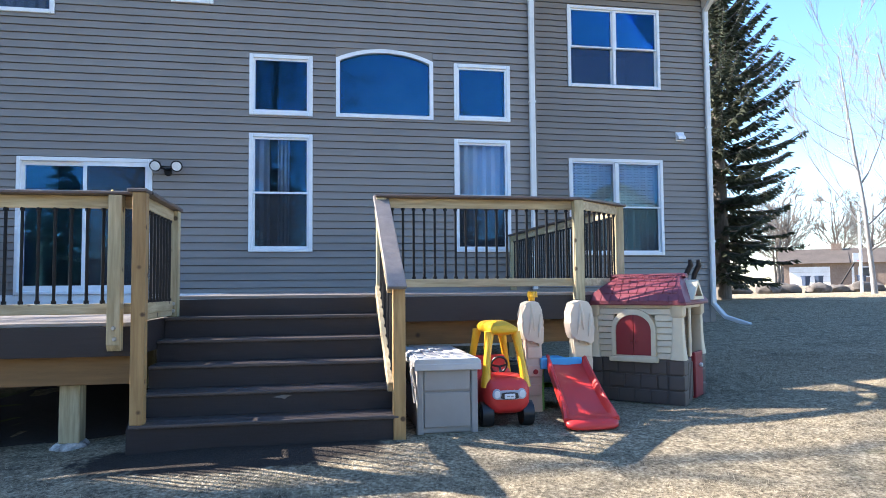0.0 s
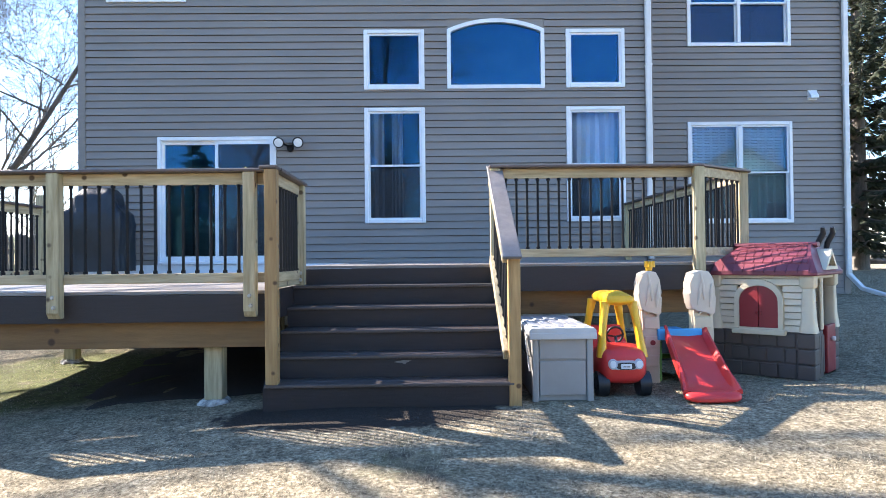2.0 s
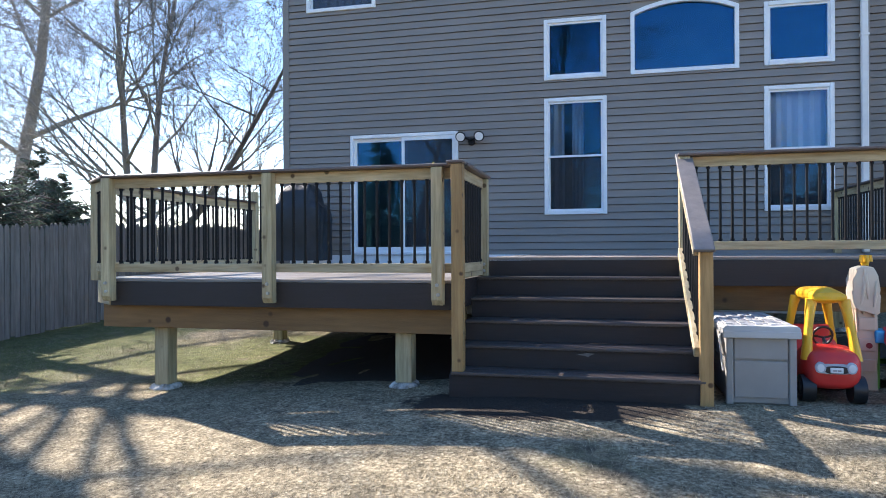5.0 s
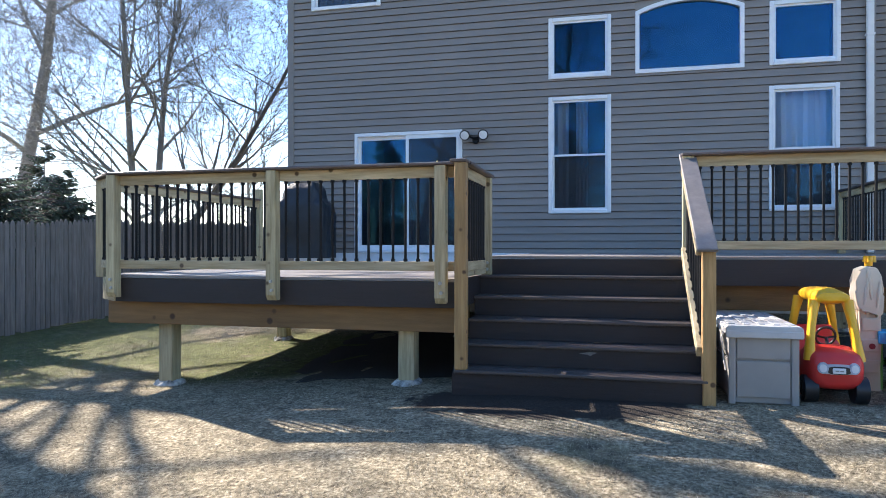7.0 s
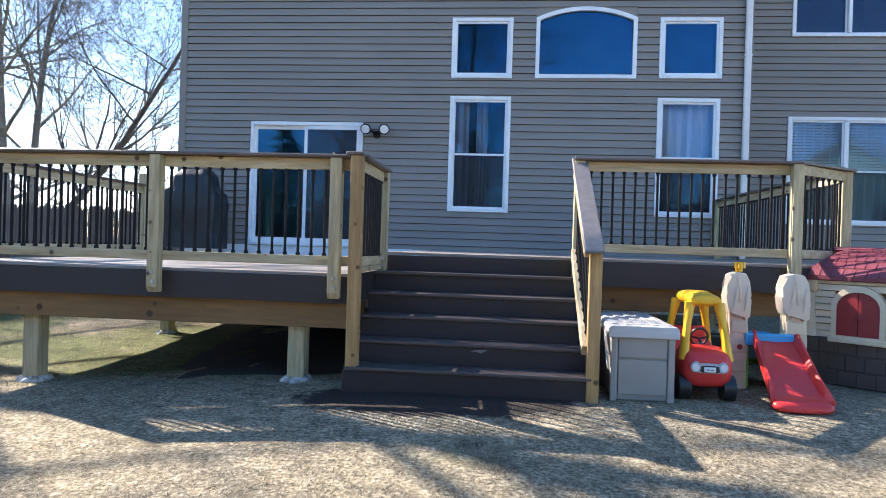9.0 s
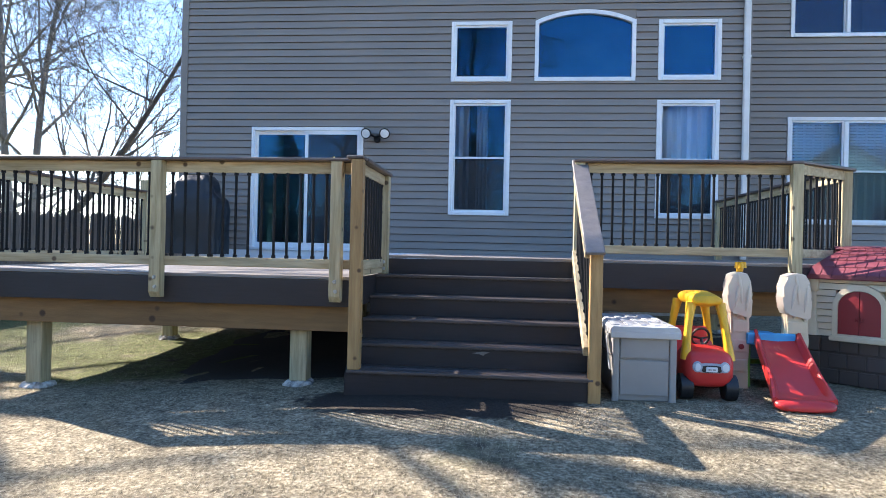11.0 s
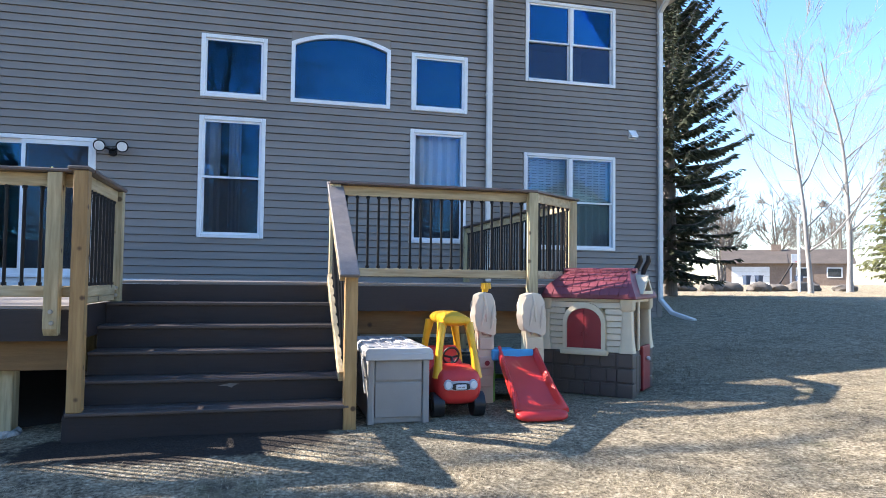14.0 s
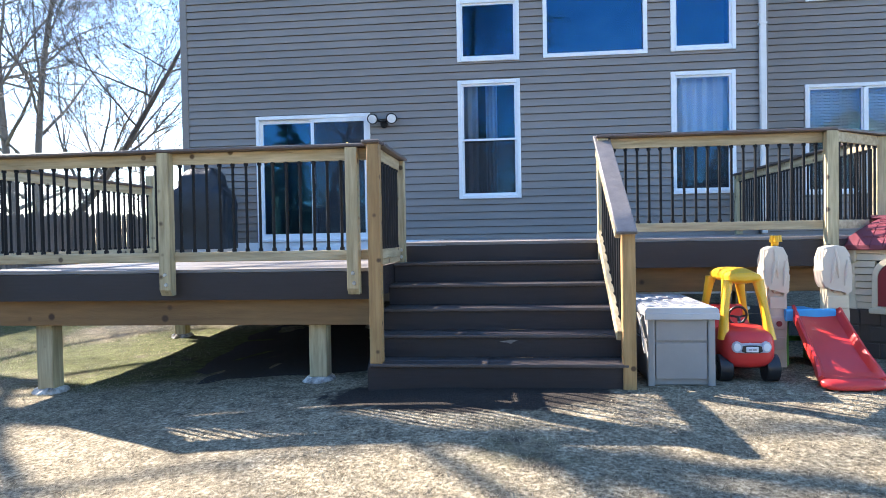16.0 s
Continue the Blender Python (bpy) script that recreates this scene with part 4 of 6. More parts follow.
# toy car
car = thing("toy_car", (2.46, -5.25, 0), "red and yellow plastic ride-on toy car", "toy car")
CX = 2.462
body = loft(bmesh.new(), [(-5.60, CX - 0.13, CX + 0.13, 0.15, 0.30), (-5.585, CX - 0.175, CX + 0.175, 0.12, 0.34), (-5.54, CX - 0.205, CX + 0.205, 0.10, 0.375), (-5.42, CX - 0.215, CX + 0.215, 0.10, 0.40), (-5.32, CX - 0.215, CX + 0.215, 0.11, 0.39),
                          (-5.30, CX - 0.215, CX + 0.215, 0.11, 0.27), (-5.05, CX - 0.215, CX + 0.215, 0.11, 0.27), (-5.02, CX - 0.21, CX + 0.21, 0.11, 0.42), (-4.92, CX - 0.20, CX + 0.20, 0.12, 0.43), (-4.88, CX - 0.16, CX + 0.16, 0.17, 0.38)], 28, 3.4)
part("body", body, M["red"], car, "", True)
part("seat_back", bx(CX - 0.15, CX + 0.15, -5.02, -4.95, 0.30, 0.50, bevel=0.03, seg=3), M["red"], car)
roofb = loft(bmesh.new(), [(-5.50, CX - 0.09, CX + 0.09, 0.72, 0.755), (-5.485, CX - 0.125, CX + 0.125, 0.705, 0.775), (-5.40, CX - 0.130, CX + 0.130, 0.69, 0.79), (-5.22, CX - 0.136, CX + 0.136, 0.69, 0.805), (-5.02, CX - 0.130, CX + 0.130, 0.69, 0.797), (-4.95, CX - 0.12, CX + 0.12, 0.71, 0.775), (-4.935, CX - 0.09, CX + 0.09, 0.72, 0.755)], 28, 2.5)
part("roof", roofb, M["yellow"], car, "", True)
for sx in (-1, 1):
    for y0, y1, z0 in ((-5.50, -5.42, 0.30), (-4.93, -4.99, 0.34)):
        legs = bmesh.new()
        secs = []
        for k in range(7):
            f = k / 6
            cx = CX + sx * (0.182 - 0.062 * f ** 1.4)
            w = 0.046 - 0.016 * math.sin(math.pi * f)
            secs.append((z0 + (0.725 - z0) * f, cx - w, cx + w, y0 + (y1 - y0) * f - 0.05 + 0.012 * f, y0 + (y1 - y0) * f + 0.04))
        loft(legs, secs, 12, 3.0, axis="z")
        part("pillar", legs, M["yellow"], car, "", True)
for sx in (-1, 1):
    for yy in (-5.50, -5.03):
        wx = CX + sx * 0.185
        w = part("wheel", cyl(bmesh.new(), (wx - 0.05, yy, 0.095), (wx + 0.05, yy, 0.095), 0.095, n=24), M["blackplastic"], car, "", True)
        bmesh_t = bmesh.new()
        tube(bmesh_t, [(wx + sx * 0.051, yy + 0.05 * math.cos(a), 0.095 + 0.05 * math.sin(a)) for a in [2 * math.pi * k / 16 for k in range(17)]], 0.008, 6)
        part("rim", bmesh_t, M["blackplastic"], w)
    part("fork", tube(bmesh.new(), [(CX + sx * 0.17, -5.53, 0.15), (CX + sx * 0.178, -5.54, 0.10), (CX + sx * 0.172, -5.52, 0.05)], 0.008, 6), M["bolt"], car)
sw = bmesh.new()
tube(sw, [(CX + 0.075 * math.cos(a), -5.30 - 0.025 * math.sin(a), 0.445 + 0.068 * math.sin(a)) for a in [2 * math.pi * k / 20 for k in range(21)]], 0.010, 8)
wheel_ob = part("steering_wheel", sw, M["blackplastic"], car, "", True)
part("spoke", tube(bmesh.new(), [(CX - 0.07, -5.30, 0.445), (CX, -5.32, 0.435), (CX + 0.07, -5.30, 0.445)], 0.009, 6), M["blackplastic"], wheel_ob)
part("column", tube(bmesh.new(), [(CX, -5.32, 0.435), (CX, -5.36, 0.37)], 0.014, 8), M["blackplastic"], wheel_ob)
# face: dark band, two lamps, plate
band = loft(bmesh.new(), [(-5.612, CX - 0.145, CX + 0.145, 0.215, 0.285), (-5.575, CX - 0.15, CX + 0.15, 0.21, 0.29)], 24, 2.6)
part("grille", band, M["silver"], car)
part("grille_opening", loft(bmesh.new(), [(-5.622, CX - 0.085, CX + 0.085, 0.218, 0.272), (-5.58, CX - 0.085, CX + 0.085, 0.218, 0.272)], 24, 3.0), M["blackplastic"], car)
plate = part("badge", bx(CX - 0.048, CX + 0.048, -5.630, -5.61, 0.224, 0.262, bevel=0.006, seg=2), M["whiteplastic"], car, "white badge with small grey bars")
for k in range(2):
    part("bar", bx(CX - 0.03 + 0.033 * k, CX - 0.003 + 0.033 * k, -5.632, -5.628, 0.238, 0.247), M["boxgrey"], plate)
for sx in (-1, 1):
    hl = part("headlight", cyl(bmesh.new(), (CX + sx * 0.112, -5.60, 0.258), (CX + sx * 0.114, -5.620, 0.258), 0.041, 0.038, 20), M["silver"], car)
    part("headlight_lens", cyl(bmesh.new(), (CX + sx * 0.114, -5.619, 0.258), (CX + sx * 0.114, -5.624, 0.258), 0.029, 0.026, 18), M["whiteplastic"], hl)

car.scale = (0.87, 1.0, 1.0)
car.location += Vector((-0.03, -0.05, 0.0))

# slide
sl = thing("toy_slide", (3.05, -5.3, 0), "red toddler slide with tan towers and blue platform", "toy slide")


M["towercap"] = plastic("pale_stone_plastic", (0.68, 0.57, 0.44), 0.55)


def silhouette(x0, x1, z0, z1, shape, y0, y1, bevel=0.012):
    """A moulded slab whose outline is given as shares of its width and height."""
    return prism(bmesh.new(), [(x0 + (x1 - x0) * u, z0 + (z1 - z0) * v) for u, v in shape], "y", y0, y1, bevel)


STUMP = ((0.10, 0.0), (0.98, 0.0), (0.94, 0.30), (1.0, 0.62), (0.96, 1.0), (0.16, 1.0), (0.22, 0.7), (0.12, 0.45), (0.18, 0.2))
CREST = ((0.12, 0.14), (0.28, 0.20), (0.40, 0.05), (0.62, 0.16), (0.80, 0.0), (1.02, 0.08), (1.06, 0.42), (0.94, 0.52), (0.98, 0.80), (0.80, 0.97), (0.42, 1.0), (0.10, 0.94), (0.08, 0.70), (-0.04, 0.50), (0.02, 0.28))
for x0, x1, low_m in ((2.715, 2.90, "stonebeige"), (3.145, 3.36, "beige")):
    tw = part("tower", silhouette(x0, x1, -0.02, 0.66, STUMP, -5.055, -4.955), M[low_m], sl, "tan moulded tower", True)
    crest = part("crest", silhouette(x0, x1, 0.56, 0.955, CREST, -5.085, -4.93, 0.016), M["towercap"], sl, "pale moulded stone-look tower top", True)
    w_ = x1 - x0
    for u, v0, v1, lean in ((0.30, 0.66, 0.90, 0.04), (0.58, 0.70, 0.93, -0.03), (0.78, 0.64, 0.84, 0.02)):
        xx = x0 + w_ * u
        part("ridge", tube(bmesh.new(), [(xx, -5.082, v0), (xx + lean * 0.5, -5.092, (v0 + v1) / 2), (xx + lean, -5.082, v1)], [0.008, 0.016, 0.010], 7), M["towercap"], crest, "", True)
    for z in (0.14, 0.30, 0.46):
        part("stone_course", bx(x0 + 0.045, x1 - 0.018, -5.068, -5.05, z, z + 0.10, bevel=0.010, seg=2), M[low_m], tw)
    part("grip", cyl(bmesh.new(), (x0 + w_ * 0.62, -5.05, 0.345), (x0 + w_ * 0.62, -5.076, 0.345), 0.022, n=14), M["shutter"], tw, "dark red peg")
# yellow wheel toy on top of one tower
yk = part("spyglass", loft(bmesh.new(), [(0.955, 2.80, 2.85, -5.03, -4.98), (0.99, 2.795, 2.855, -5.035, -4.975), (1.03, 2.80, 2.85, -5.03, -4.98)], 14, 2.4, axis="z"), M["yellow"], sl, "yellow knob", True)
for k in range(3):
    a = 2 * math.pi * k / 3 + 0.4
    part("knob", loft(bmesh.new(), [(0.985, 2.825 + 0.03 * math.cos(a) - 0.02, 2.825 + 0.03 * math.cos(a) + 0.02, -5.025 + 0.02 * math.sin(a) - 0.03, -5.025 + 0.02 * math.sin(a) + 0.02), (1.035, 2.825 + 0.03 * math.cos(a) - 0.016, 2.825 + 0.03 * math.cos(a) + 0.016, -5.025 + 0.02 * math.sin(a) - 0.025, -5.025 + 0.02 * math.sin(a) + 0.016)], 12, 2.2, axis="z"), M["yellow"], yk)
part("platform", bx(2.89, 3.20, -5.06, -4.62, 0.375, 0.435, bevel=0.012, seg=2), M["blue"], sl, "blue platform")
part("platform_rim", bx(2.87, 3.25, -5.085, -5.045, 0.365, 0.462, bevel=0.014, seg=2), M["blue"], sl)
part("side_panel", bx(2.88, 2.93, -5.0, -4.62, 0.0, 0.374, bevel=0.01), M["green"], sl, "green side panel")
part("side_panel", bx(3.18, 3.22, -5.0, -4.62, 0.0, 0.374, bevel=0.01), M["green"], sl, "green side panel")
part("step", bx(2.93, 3.18, -4.68, -4.60, 0.15, 0.19, bevel=0.01), M["green"], sl)
chute = bmesh.new()
rows = []
for k in range(15):
    f = k / 14
    yy = -5.04 - 0.78 * f
    cx = 3.115 - 0.085 * f
    zz = 0.43 - 0.385 * (f ** 0.92) if f < 0.86 else 0.43 - 0.385 * (0.86 ** 0.92) - 0.02 * (f - 0.86) / 0.14
    hw = 0.165 + 0.018 * f + 0.022 * max(0.0, f - 0.75) / 0.25
    wall = 0.055 * min(1.0, (1.03 - f) * 6)
    prof = [(-hw - 0.018, zz - 0.02), (-hw - 0.014, zz + wall), (-hw + 0.004, zz + wall + 0.006), (-hw + 0.02, zz + wall * 0.75), (-hw + 0.034, zz + 0.004), (0, zz - 0.004), (hw - 0.034, zz + 0.004), (hw - 0.02, zz + wall * 0.75), (hw - 0.004, zz + wall + 0.006), (hw + 0.014, zz + wall), (hw + 0.018, zz - 0.02), (hw * 0.6, zz - 0.03), (-hw * 0.6, zz - 0.03)]
    rows.append([chute.verts.new((cx + px, yy, max(0.004, pz))) for px, pz in prof])
for a, b in zip(rows, rows[1:]):
    for k in range(len(a)):
        j = (k + 1) % len(a)
        chute.faces.new((a[k], b[k], b[j], a[j]))
chute.faces.new(rows[0])
chute.faces.new(rows[-1][::-1])
part("chute", chute, M["red"], sl, "red slide chute", True)
part("chute_lip", loft(bmesh.new(), [(-5.895, 2.90, 3.16, 0.012, 0.035), (-5.885, 2.86, 3.20, 0.003, 0.058), (-5.865, 2.83, 3.225, 0.0, 0.075), (-5.83, 2.815, 3.235, 0.0, 0.085), (-5.79, 2.82, 3.235, 0.0, 0.07), (-5.76, 2.84, 3.215, 0.0, 0.05)], 28, 3.2), M["red"], sl, "", True)

# playhouse
W_, D_ = 0.90, 0.84
ph = turned("playhouse", (4.20 - 0.90 * 0.731, -5.10 + 0.90 * 0.682, 0.0), -43.0, "plastic playhouse with maroon roof and red shutters", "playhouse")
ZL, ZE, ZR = 0.405, 0.925, 1.175
low = bmesh.new()
box(low, 0.02, W_ - 0.02, 0.02, 0.06, 0, ZL, 0.006)
part("lower_wall", low, M["brownplastic"], ph, "dark brown stone-look lower wall")
part("lower_wall", bx(0.02, 0.06, 0.062, D_ - 0.02, 0, ZL, bevel=0.006), M["brownplastic"], ph)
part("lower_wall", bx(0.062, W_ - 0.02, D_ - 0.06, D_ - 0.02, 0, ZL, bevel=0.006), M["brownplastic"], ph)
part("lower_wall", bx(W_ - 0.06, W_ - 0.02, 0.062, 0.36, 0, ZL, bevel=0.006), M["brownplastic"], ph)
for k in range(5):
    part("plank", bx(W_ - 0.021, W_ - 0.008, 0.08 + k * 0.055, 0.127 + k * 0.055, 0.04, 0.37, bevel=0.005), M["brownplastic"], ph)
for cx, cy in ((0.0, 0.0), (W_ - 0.14, 0.0), (0.0, D_ - 0.14), (W_ - 0.14, D_ - 0.14)):
    for k in range(3):
        part("stone", bx(cx, cx + 0.14, cy, cy + 0.14, k * 0.135, k * 0.135 + 0.128, bevel=0.012, seg=2), M["brownplastic"], ph)
for r in range(3):
    for k in range(4):
        x0 = 0.15 + k * 0.15 + (0.06 if r % 2 else 0.0)
        part("stone", bx(x0, min(x0 + 0.142, W_ - 0.15), 0.008, 0.022, r * 0.135 + 0.004, r * 0.135 + 0.124, bevel=0.005), M["brownplastic"], ph)
# beige upper walls of stacked laps, with a hole for the shutters
SXA, SXB, SZ = 0.285, 0.615, 0.80
nlap = 9
for k in range(nlap):
    z0, z1 = ZL + (ZE - ZL) * k / nlap, ZL + (ZE - ZL) * (k + 1) / nlap - 0.004
    for a, b in ((0.10, SXA - 0.03), (SXB + 0.03, W_ - 0.10)) if z0 < SZ else ((0.10, W_ - 0.10),):
        part("wall_lap", prism(bmesh.new(), [(0.03, z0), (0.014, z0 + 0.004), (0.026, z1), (0.06, z1), (0.06, z0)], "x", a, b), M["beige"], ph)
    part("wall_lap", bx(0.026, 0.06, 0.10, D_ - 0.10, z0, z1, bevel=0.004), M["beige"], ph)
    part("wall_lap", bx(0.10, W_ - 0.10, D_ - 0.06, D_ - 0.026, z0, z1, bevel=0.004), M["beige"], ph)
for cx, cy in ((0.0, 0.0), (W_ - 0.115, 0.0), (0.0, D_ - 0.115), (W_ - 0.115, D_ - 0.115)):
    col = loft(bmesh.new(), [(ZL, cx - 0.012, cx + 0.127, cy - 0.012, cy + 0.127), (ZL + 0.12, cx + 0.004, cx + 0.111, cy + 0.004, cy + 0.111), (ZE - 0.14, cx + 0.012, cx + 0.103, cy + 0.012, cy + 0.103), (ZE - 0.12, cx - 0.004, cx + 0.119, cy - 0.004, cy + 0.119), (ZE, cx - 0.006, cx + 0.121, cy - 0.006, cy + 0.121)], 16, 6.0, axis="z")
    part("corner_column", col, M["beige"], ph, "", True)
part("wall_lap", bx(W_ - 0.05, W_ - 0.02, 0.33, 0.39, ZL, ZE, bevel=0.01), M["beige"], ph)
part("header", bx(W_ - 0.06, W_ - 0.015, 0.10, D_ - 0.10, ZE - 0.06, ZE, bevel=0.008), M["beige"], ph)
part("header", bx(0.10, W_ - 0.10, 0.012, 0.062, ZE - 0.055, ZE, bevel=0.008), M["beige"], ph)
# arched window frame and two closed shutters
def arch_pts(x0, x1, z0, zs, rise, n=12):
    cx, hw = (x0 + x1) / 2, (x1 - x0) / 2
    return [(x0, z0)] + [(cx - hw * math.cos(math.pi * k / n), zs + rise * math.sin(math.pi * k / n)) for k in range(n + 1)] + [(x1, z0)]
fr = bmesh.new()
out, inn = arch_pts(SXA - 0.04, SXB + 0.04, ZL - 0.01, 0.68, 0.18), arch_pts(SXA, SXB, ZL + 0.03, 0.67, 0.14)
o0, i0, o1, i1 = ([fr.verts.new((px, yy, pz)) for px, pz in pts] for pts, yy in ((out, -0.022), (inn, -0.022), (out, 0.05), (inn, 0.05)))
for k in range(len(out)):
    j = (k + 1) % len(out)
    fr.faces.new((o0[k], o0[j], i0[j], i0[k]))
    fr.faces.new((o1[k], o1[j], o0[j], o0[k]))
    fr.faces.new((i0[k], i0[j], i1[j], i1[k]))
part("window_frame", fr, M["beige"], ph, "arched beige window frame")
part("window_sill", bx(SXA - 0.06, SXB + 0.06, -0.045, 0.03, ZL - 0.03, ZL + 0.02, bevel=0.01, seg=2), M["beige"], ph)
mid = (SXA + SXB) / 2
for a, b, lo in ((SXA + 0.002, mid - 0.003, True), (mid + 0.003, SXB - 0.002, False)):
    full = arch_pts(SXA + 0.002, SXB - 0.002, ZL + 0.032, 0.67, 0.135, 16)
    pts = [(x, z) for x, z in full if a - 1e-6 <= x <= b + 1e-6]
    top = 0.67 + 0.135 * math.sqrt(max(0.0, 1 - ((a if not lo else b) - mid) ** 2 / ((SXB - SXA) / 2) ** 2))
    pts = (pts + [(b, top), (b, ZL + 0.032)]) if lo else ([(a, ZL + 0.032), (a, top)] + pts)
    sh = part("shutter", prism(bmesh.new(), pts, "y", -0.012, 0.02), M["shutter"], ph, "closed dark red shutter")
    part("shutter_knob", bx((b - 0.03) if lo else (a + 0.01), (b - 0.01) if lo else (a + 0.03), -0.026, -0.013, 0.55, 0.58, bevel=0.004), M["shutter"], sh)
# half door on the open side
dr = part("half_door", bx(W_ - 0.035, W_ + 0.005, 0.40, D_ - 0.145, 0.02, ZL + 0.04, bevel=0.012, seg=2), M["shutter"], ph, "dark red half door")
part("door_knob", loft(bmesh.new(), [(W_ + 0.006, 0.52, 0.54, 0.31, 0.33), (W_ + 0.02, 0.508, 0.552, 0.298, 0.342), (W_ + 0.04, 0.512, 0.548, 0.302, 0.338)], 12, 2.2, axis="x"), M["whiteplastic"], dr)
# roof: curved slopes with shingles in courses
def roof_z(v):
    """Height of the roof at a share v from eave (0) to ridge (1)."""
    return ZE + (ZR - ZE) * (1 - (1 - v) ** 2.0)
rf = bmesh.new()
ov, nv = 0.035, 8
prof = [(-ov + (D_ / 2 + ov) * k / nv, roof_z(k / nv)) for k in range(nv + 1)]
prof = prof + [(D_ - y, z) for y, z in reversed(prof[:-1])]
under = [(y, z - 0.03) for y, z in prof]
def inset(z):
    return 0.0 + 0.25 * max(0.0, (z - ZE) / (ZR - ZE))
loopA = [rf.verts.new((-ov + inset(z), y, z)) for y, z in prof]
loopB = [rf.verts.new((W_ + ov - inset(z) * 0.55, y, z)) for y, z in prof]
for k in range(len(prof) - 1):
    rf.faces.new((loopA[k], loopA[k + 1], loopB[k + 1], loopB[k]))
rf.faces.new(loopA)
rf.faces.new(loopB[::-1])
ro = part("roof", rf, M["maroon"], ph, "maroon moulded shingle roof")
part("eave", bx(-ov, W_ + ov, -ov, D_ + ov, ZE - 0.028, ZE + 0.004, bevel=0.008), M["maroon"], ph)
for r in range(6):
    v0, v1 = r / 6.3, (r + 1) / 6.3
    y0, y1 = -ov + (D_ / 2 + ov) * v0, -ov + (D_ / 2 + ov) * v1
    z0, z1 = roof_z(v0), roof_z(v1)
    xa, xb = -ov + inset(z1) + 0.02, W_ + ov - inset(z1) * 0.55 - 0.02
    n = 9
    for k in range(n):
        a = xa + (xb - xa) * (k + (0.5 if r % 2 else 0)) / n
        b = min(a + (xb - xa) / n - 0.008, xb)
        if b - a < 0.03:
            continue
        part("shingle", prism(bmesh.new(), [(y0, z0 + 0.014), (y1, z1 + 0.003), (y1, z1 - 0.01), (y0, z0 - 0.006)], "x", a, b), M["maroon"], ro)
part("ridge_cap", loft(bmesh.new(), [(0.10, D_ / 2 - 0.05, D_ / 2 + 0.05, ZR - 0.03, ZR + 0.018), (W_ - 0.06, D_ / 2 - 0.05, D_ / 2 + 0.05, ZR - 0.03, ZR + 0.018)], 12, 2.5, axis="x"), M["maroon"], ro, "", True)
g0 = W_ + 0.012
gab = bmesh.new()
og = [(D_ / 2 - 0.22, ZE + 0.02), (D_ / 2, ZR - 0.045), (D_ / 2 + 0.22, ZE + 0.02)]
ig = [(D_ / 2 - 0.14, ZE + 0.05), (D_ / 2, ZR - 0.095), (D_ / 2 + 0.14, ZE + 0.05)]
ra, rb, rc = ([gab.verts.new((xx, py, pz)) for py, pz in pts] for pts, xx in ((og, g0 + 0.035), (ig, g0 + 0.035), (og, g0 - 0.08)))
rd = [gab.verts.new((g0 - 0.08, py, pz)) for py, pz in ig]
for k in range(3):
    j = (k + 1) % 3
    gab.faces.new((ra[k], ra[j], rb[j], rb[k]))
    gab.faces.new((rc[k], rc[j], ra[j], ra[k]))
    gab.faces.new((rb[k], rb[j], rd[j], rd[k]))
part("gable", gab, M["beige"], ph, "beige gable trim")

# black handles behind the playhouse
hd = thing("push_handle", (4.95, -3.75, 0), "black curved push handles leaning behind the playhouse", "handle")
for dx in (0.0, 0.10):
    part("handle_tube", tube(bmesh.new(), [(5.0 + dx, -3.60, ground_z(5, -3.6)), (4.98 + dx, -3.72, 0.7), (4.97 + dx, -3.76, 1.06), (4.985 + dx, -3.79, 1.20), (5.02 + dx, -3.83, 1.30), (5.00 + dx, -3.85, 1.36)], [0.016, 0.016, 0.02, 0.03, 0.03, 0.02], 10), M["blackplastic"], hd, "", True)
part("crossbar", tube(bmesh.new(), [(4.97, -3.765, 1.03), (5.08, -3.765, 1.03)], 0.012, 8), M["blackplastic"], hd)

# covered grill
gr = thing("covered_grill", (-3.92, -0.72, A), "barbecue grill under a black vinyl cover", "grill")
cov = bmesh.new()
secs = [(A + 0.09, -4.36, -3.46, -1.02, -0.42), (A + 0.35, -4.34, -3.48, -1.01, -0.43), (A + 0.75, -4.37, -3.45, -1.03, -0.41), (A + 0.93, -4.36, -3.47, -1.02, -0.42), (A + 1.02, -4.26, -3.56, -0.99, -0.45), (A + 1.18, -4.21, -3.60, -0.94, -0.49), (A + 1.29, -4.13, -3.68, -0.86, -0.56)]
fine = []
for s0, s1 in zip(secs, secs[1:]):
    for k in range(4):
        fine.append(tuple(a + (b - a) * k / 4 for a, b in zip(s0, s1)))
fine.append(secs[-1])
loft(cov, fine, 64, 5.0, axis="z")
for v in cov.verts:
    f = noise.noise((v.co.x * 9, v.co.y * 9, v.co.z * 1.3)) * 0.055 + noise.noise((v.co.x * 16, v.co.y * 16, v.co.z * 3)) * 0.014
    d = Vector((v.co.x + 3.92, v.co.y + 0.72, 0)).normalized()
    v.co += d * f
part("cover", cov, M["tarp"], gr, "", True)
for gx in (-4.28, -3.56):
    part("caster", cyl(bmesh.new(), (gx - 0.02, -0.95, A + 0.045), (gx + 0.02, -0.95, A + 0.045), 0.045, n=16), M["blackplastic"], gr)
    part("leg", bx(gx - 0.02, gx + 0.02, -0.97, -0.93, A + 0.05, A + 0.30), M["blackplastic"], gr)

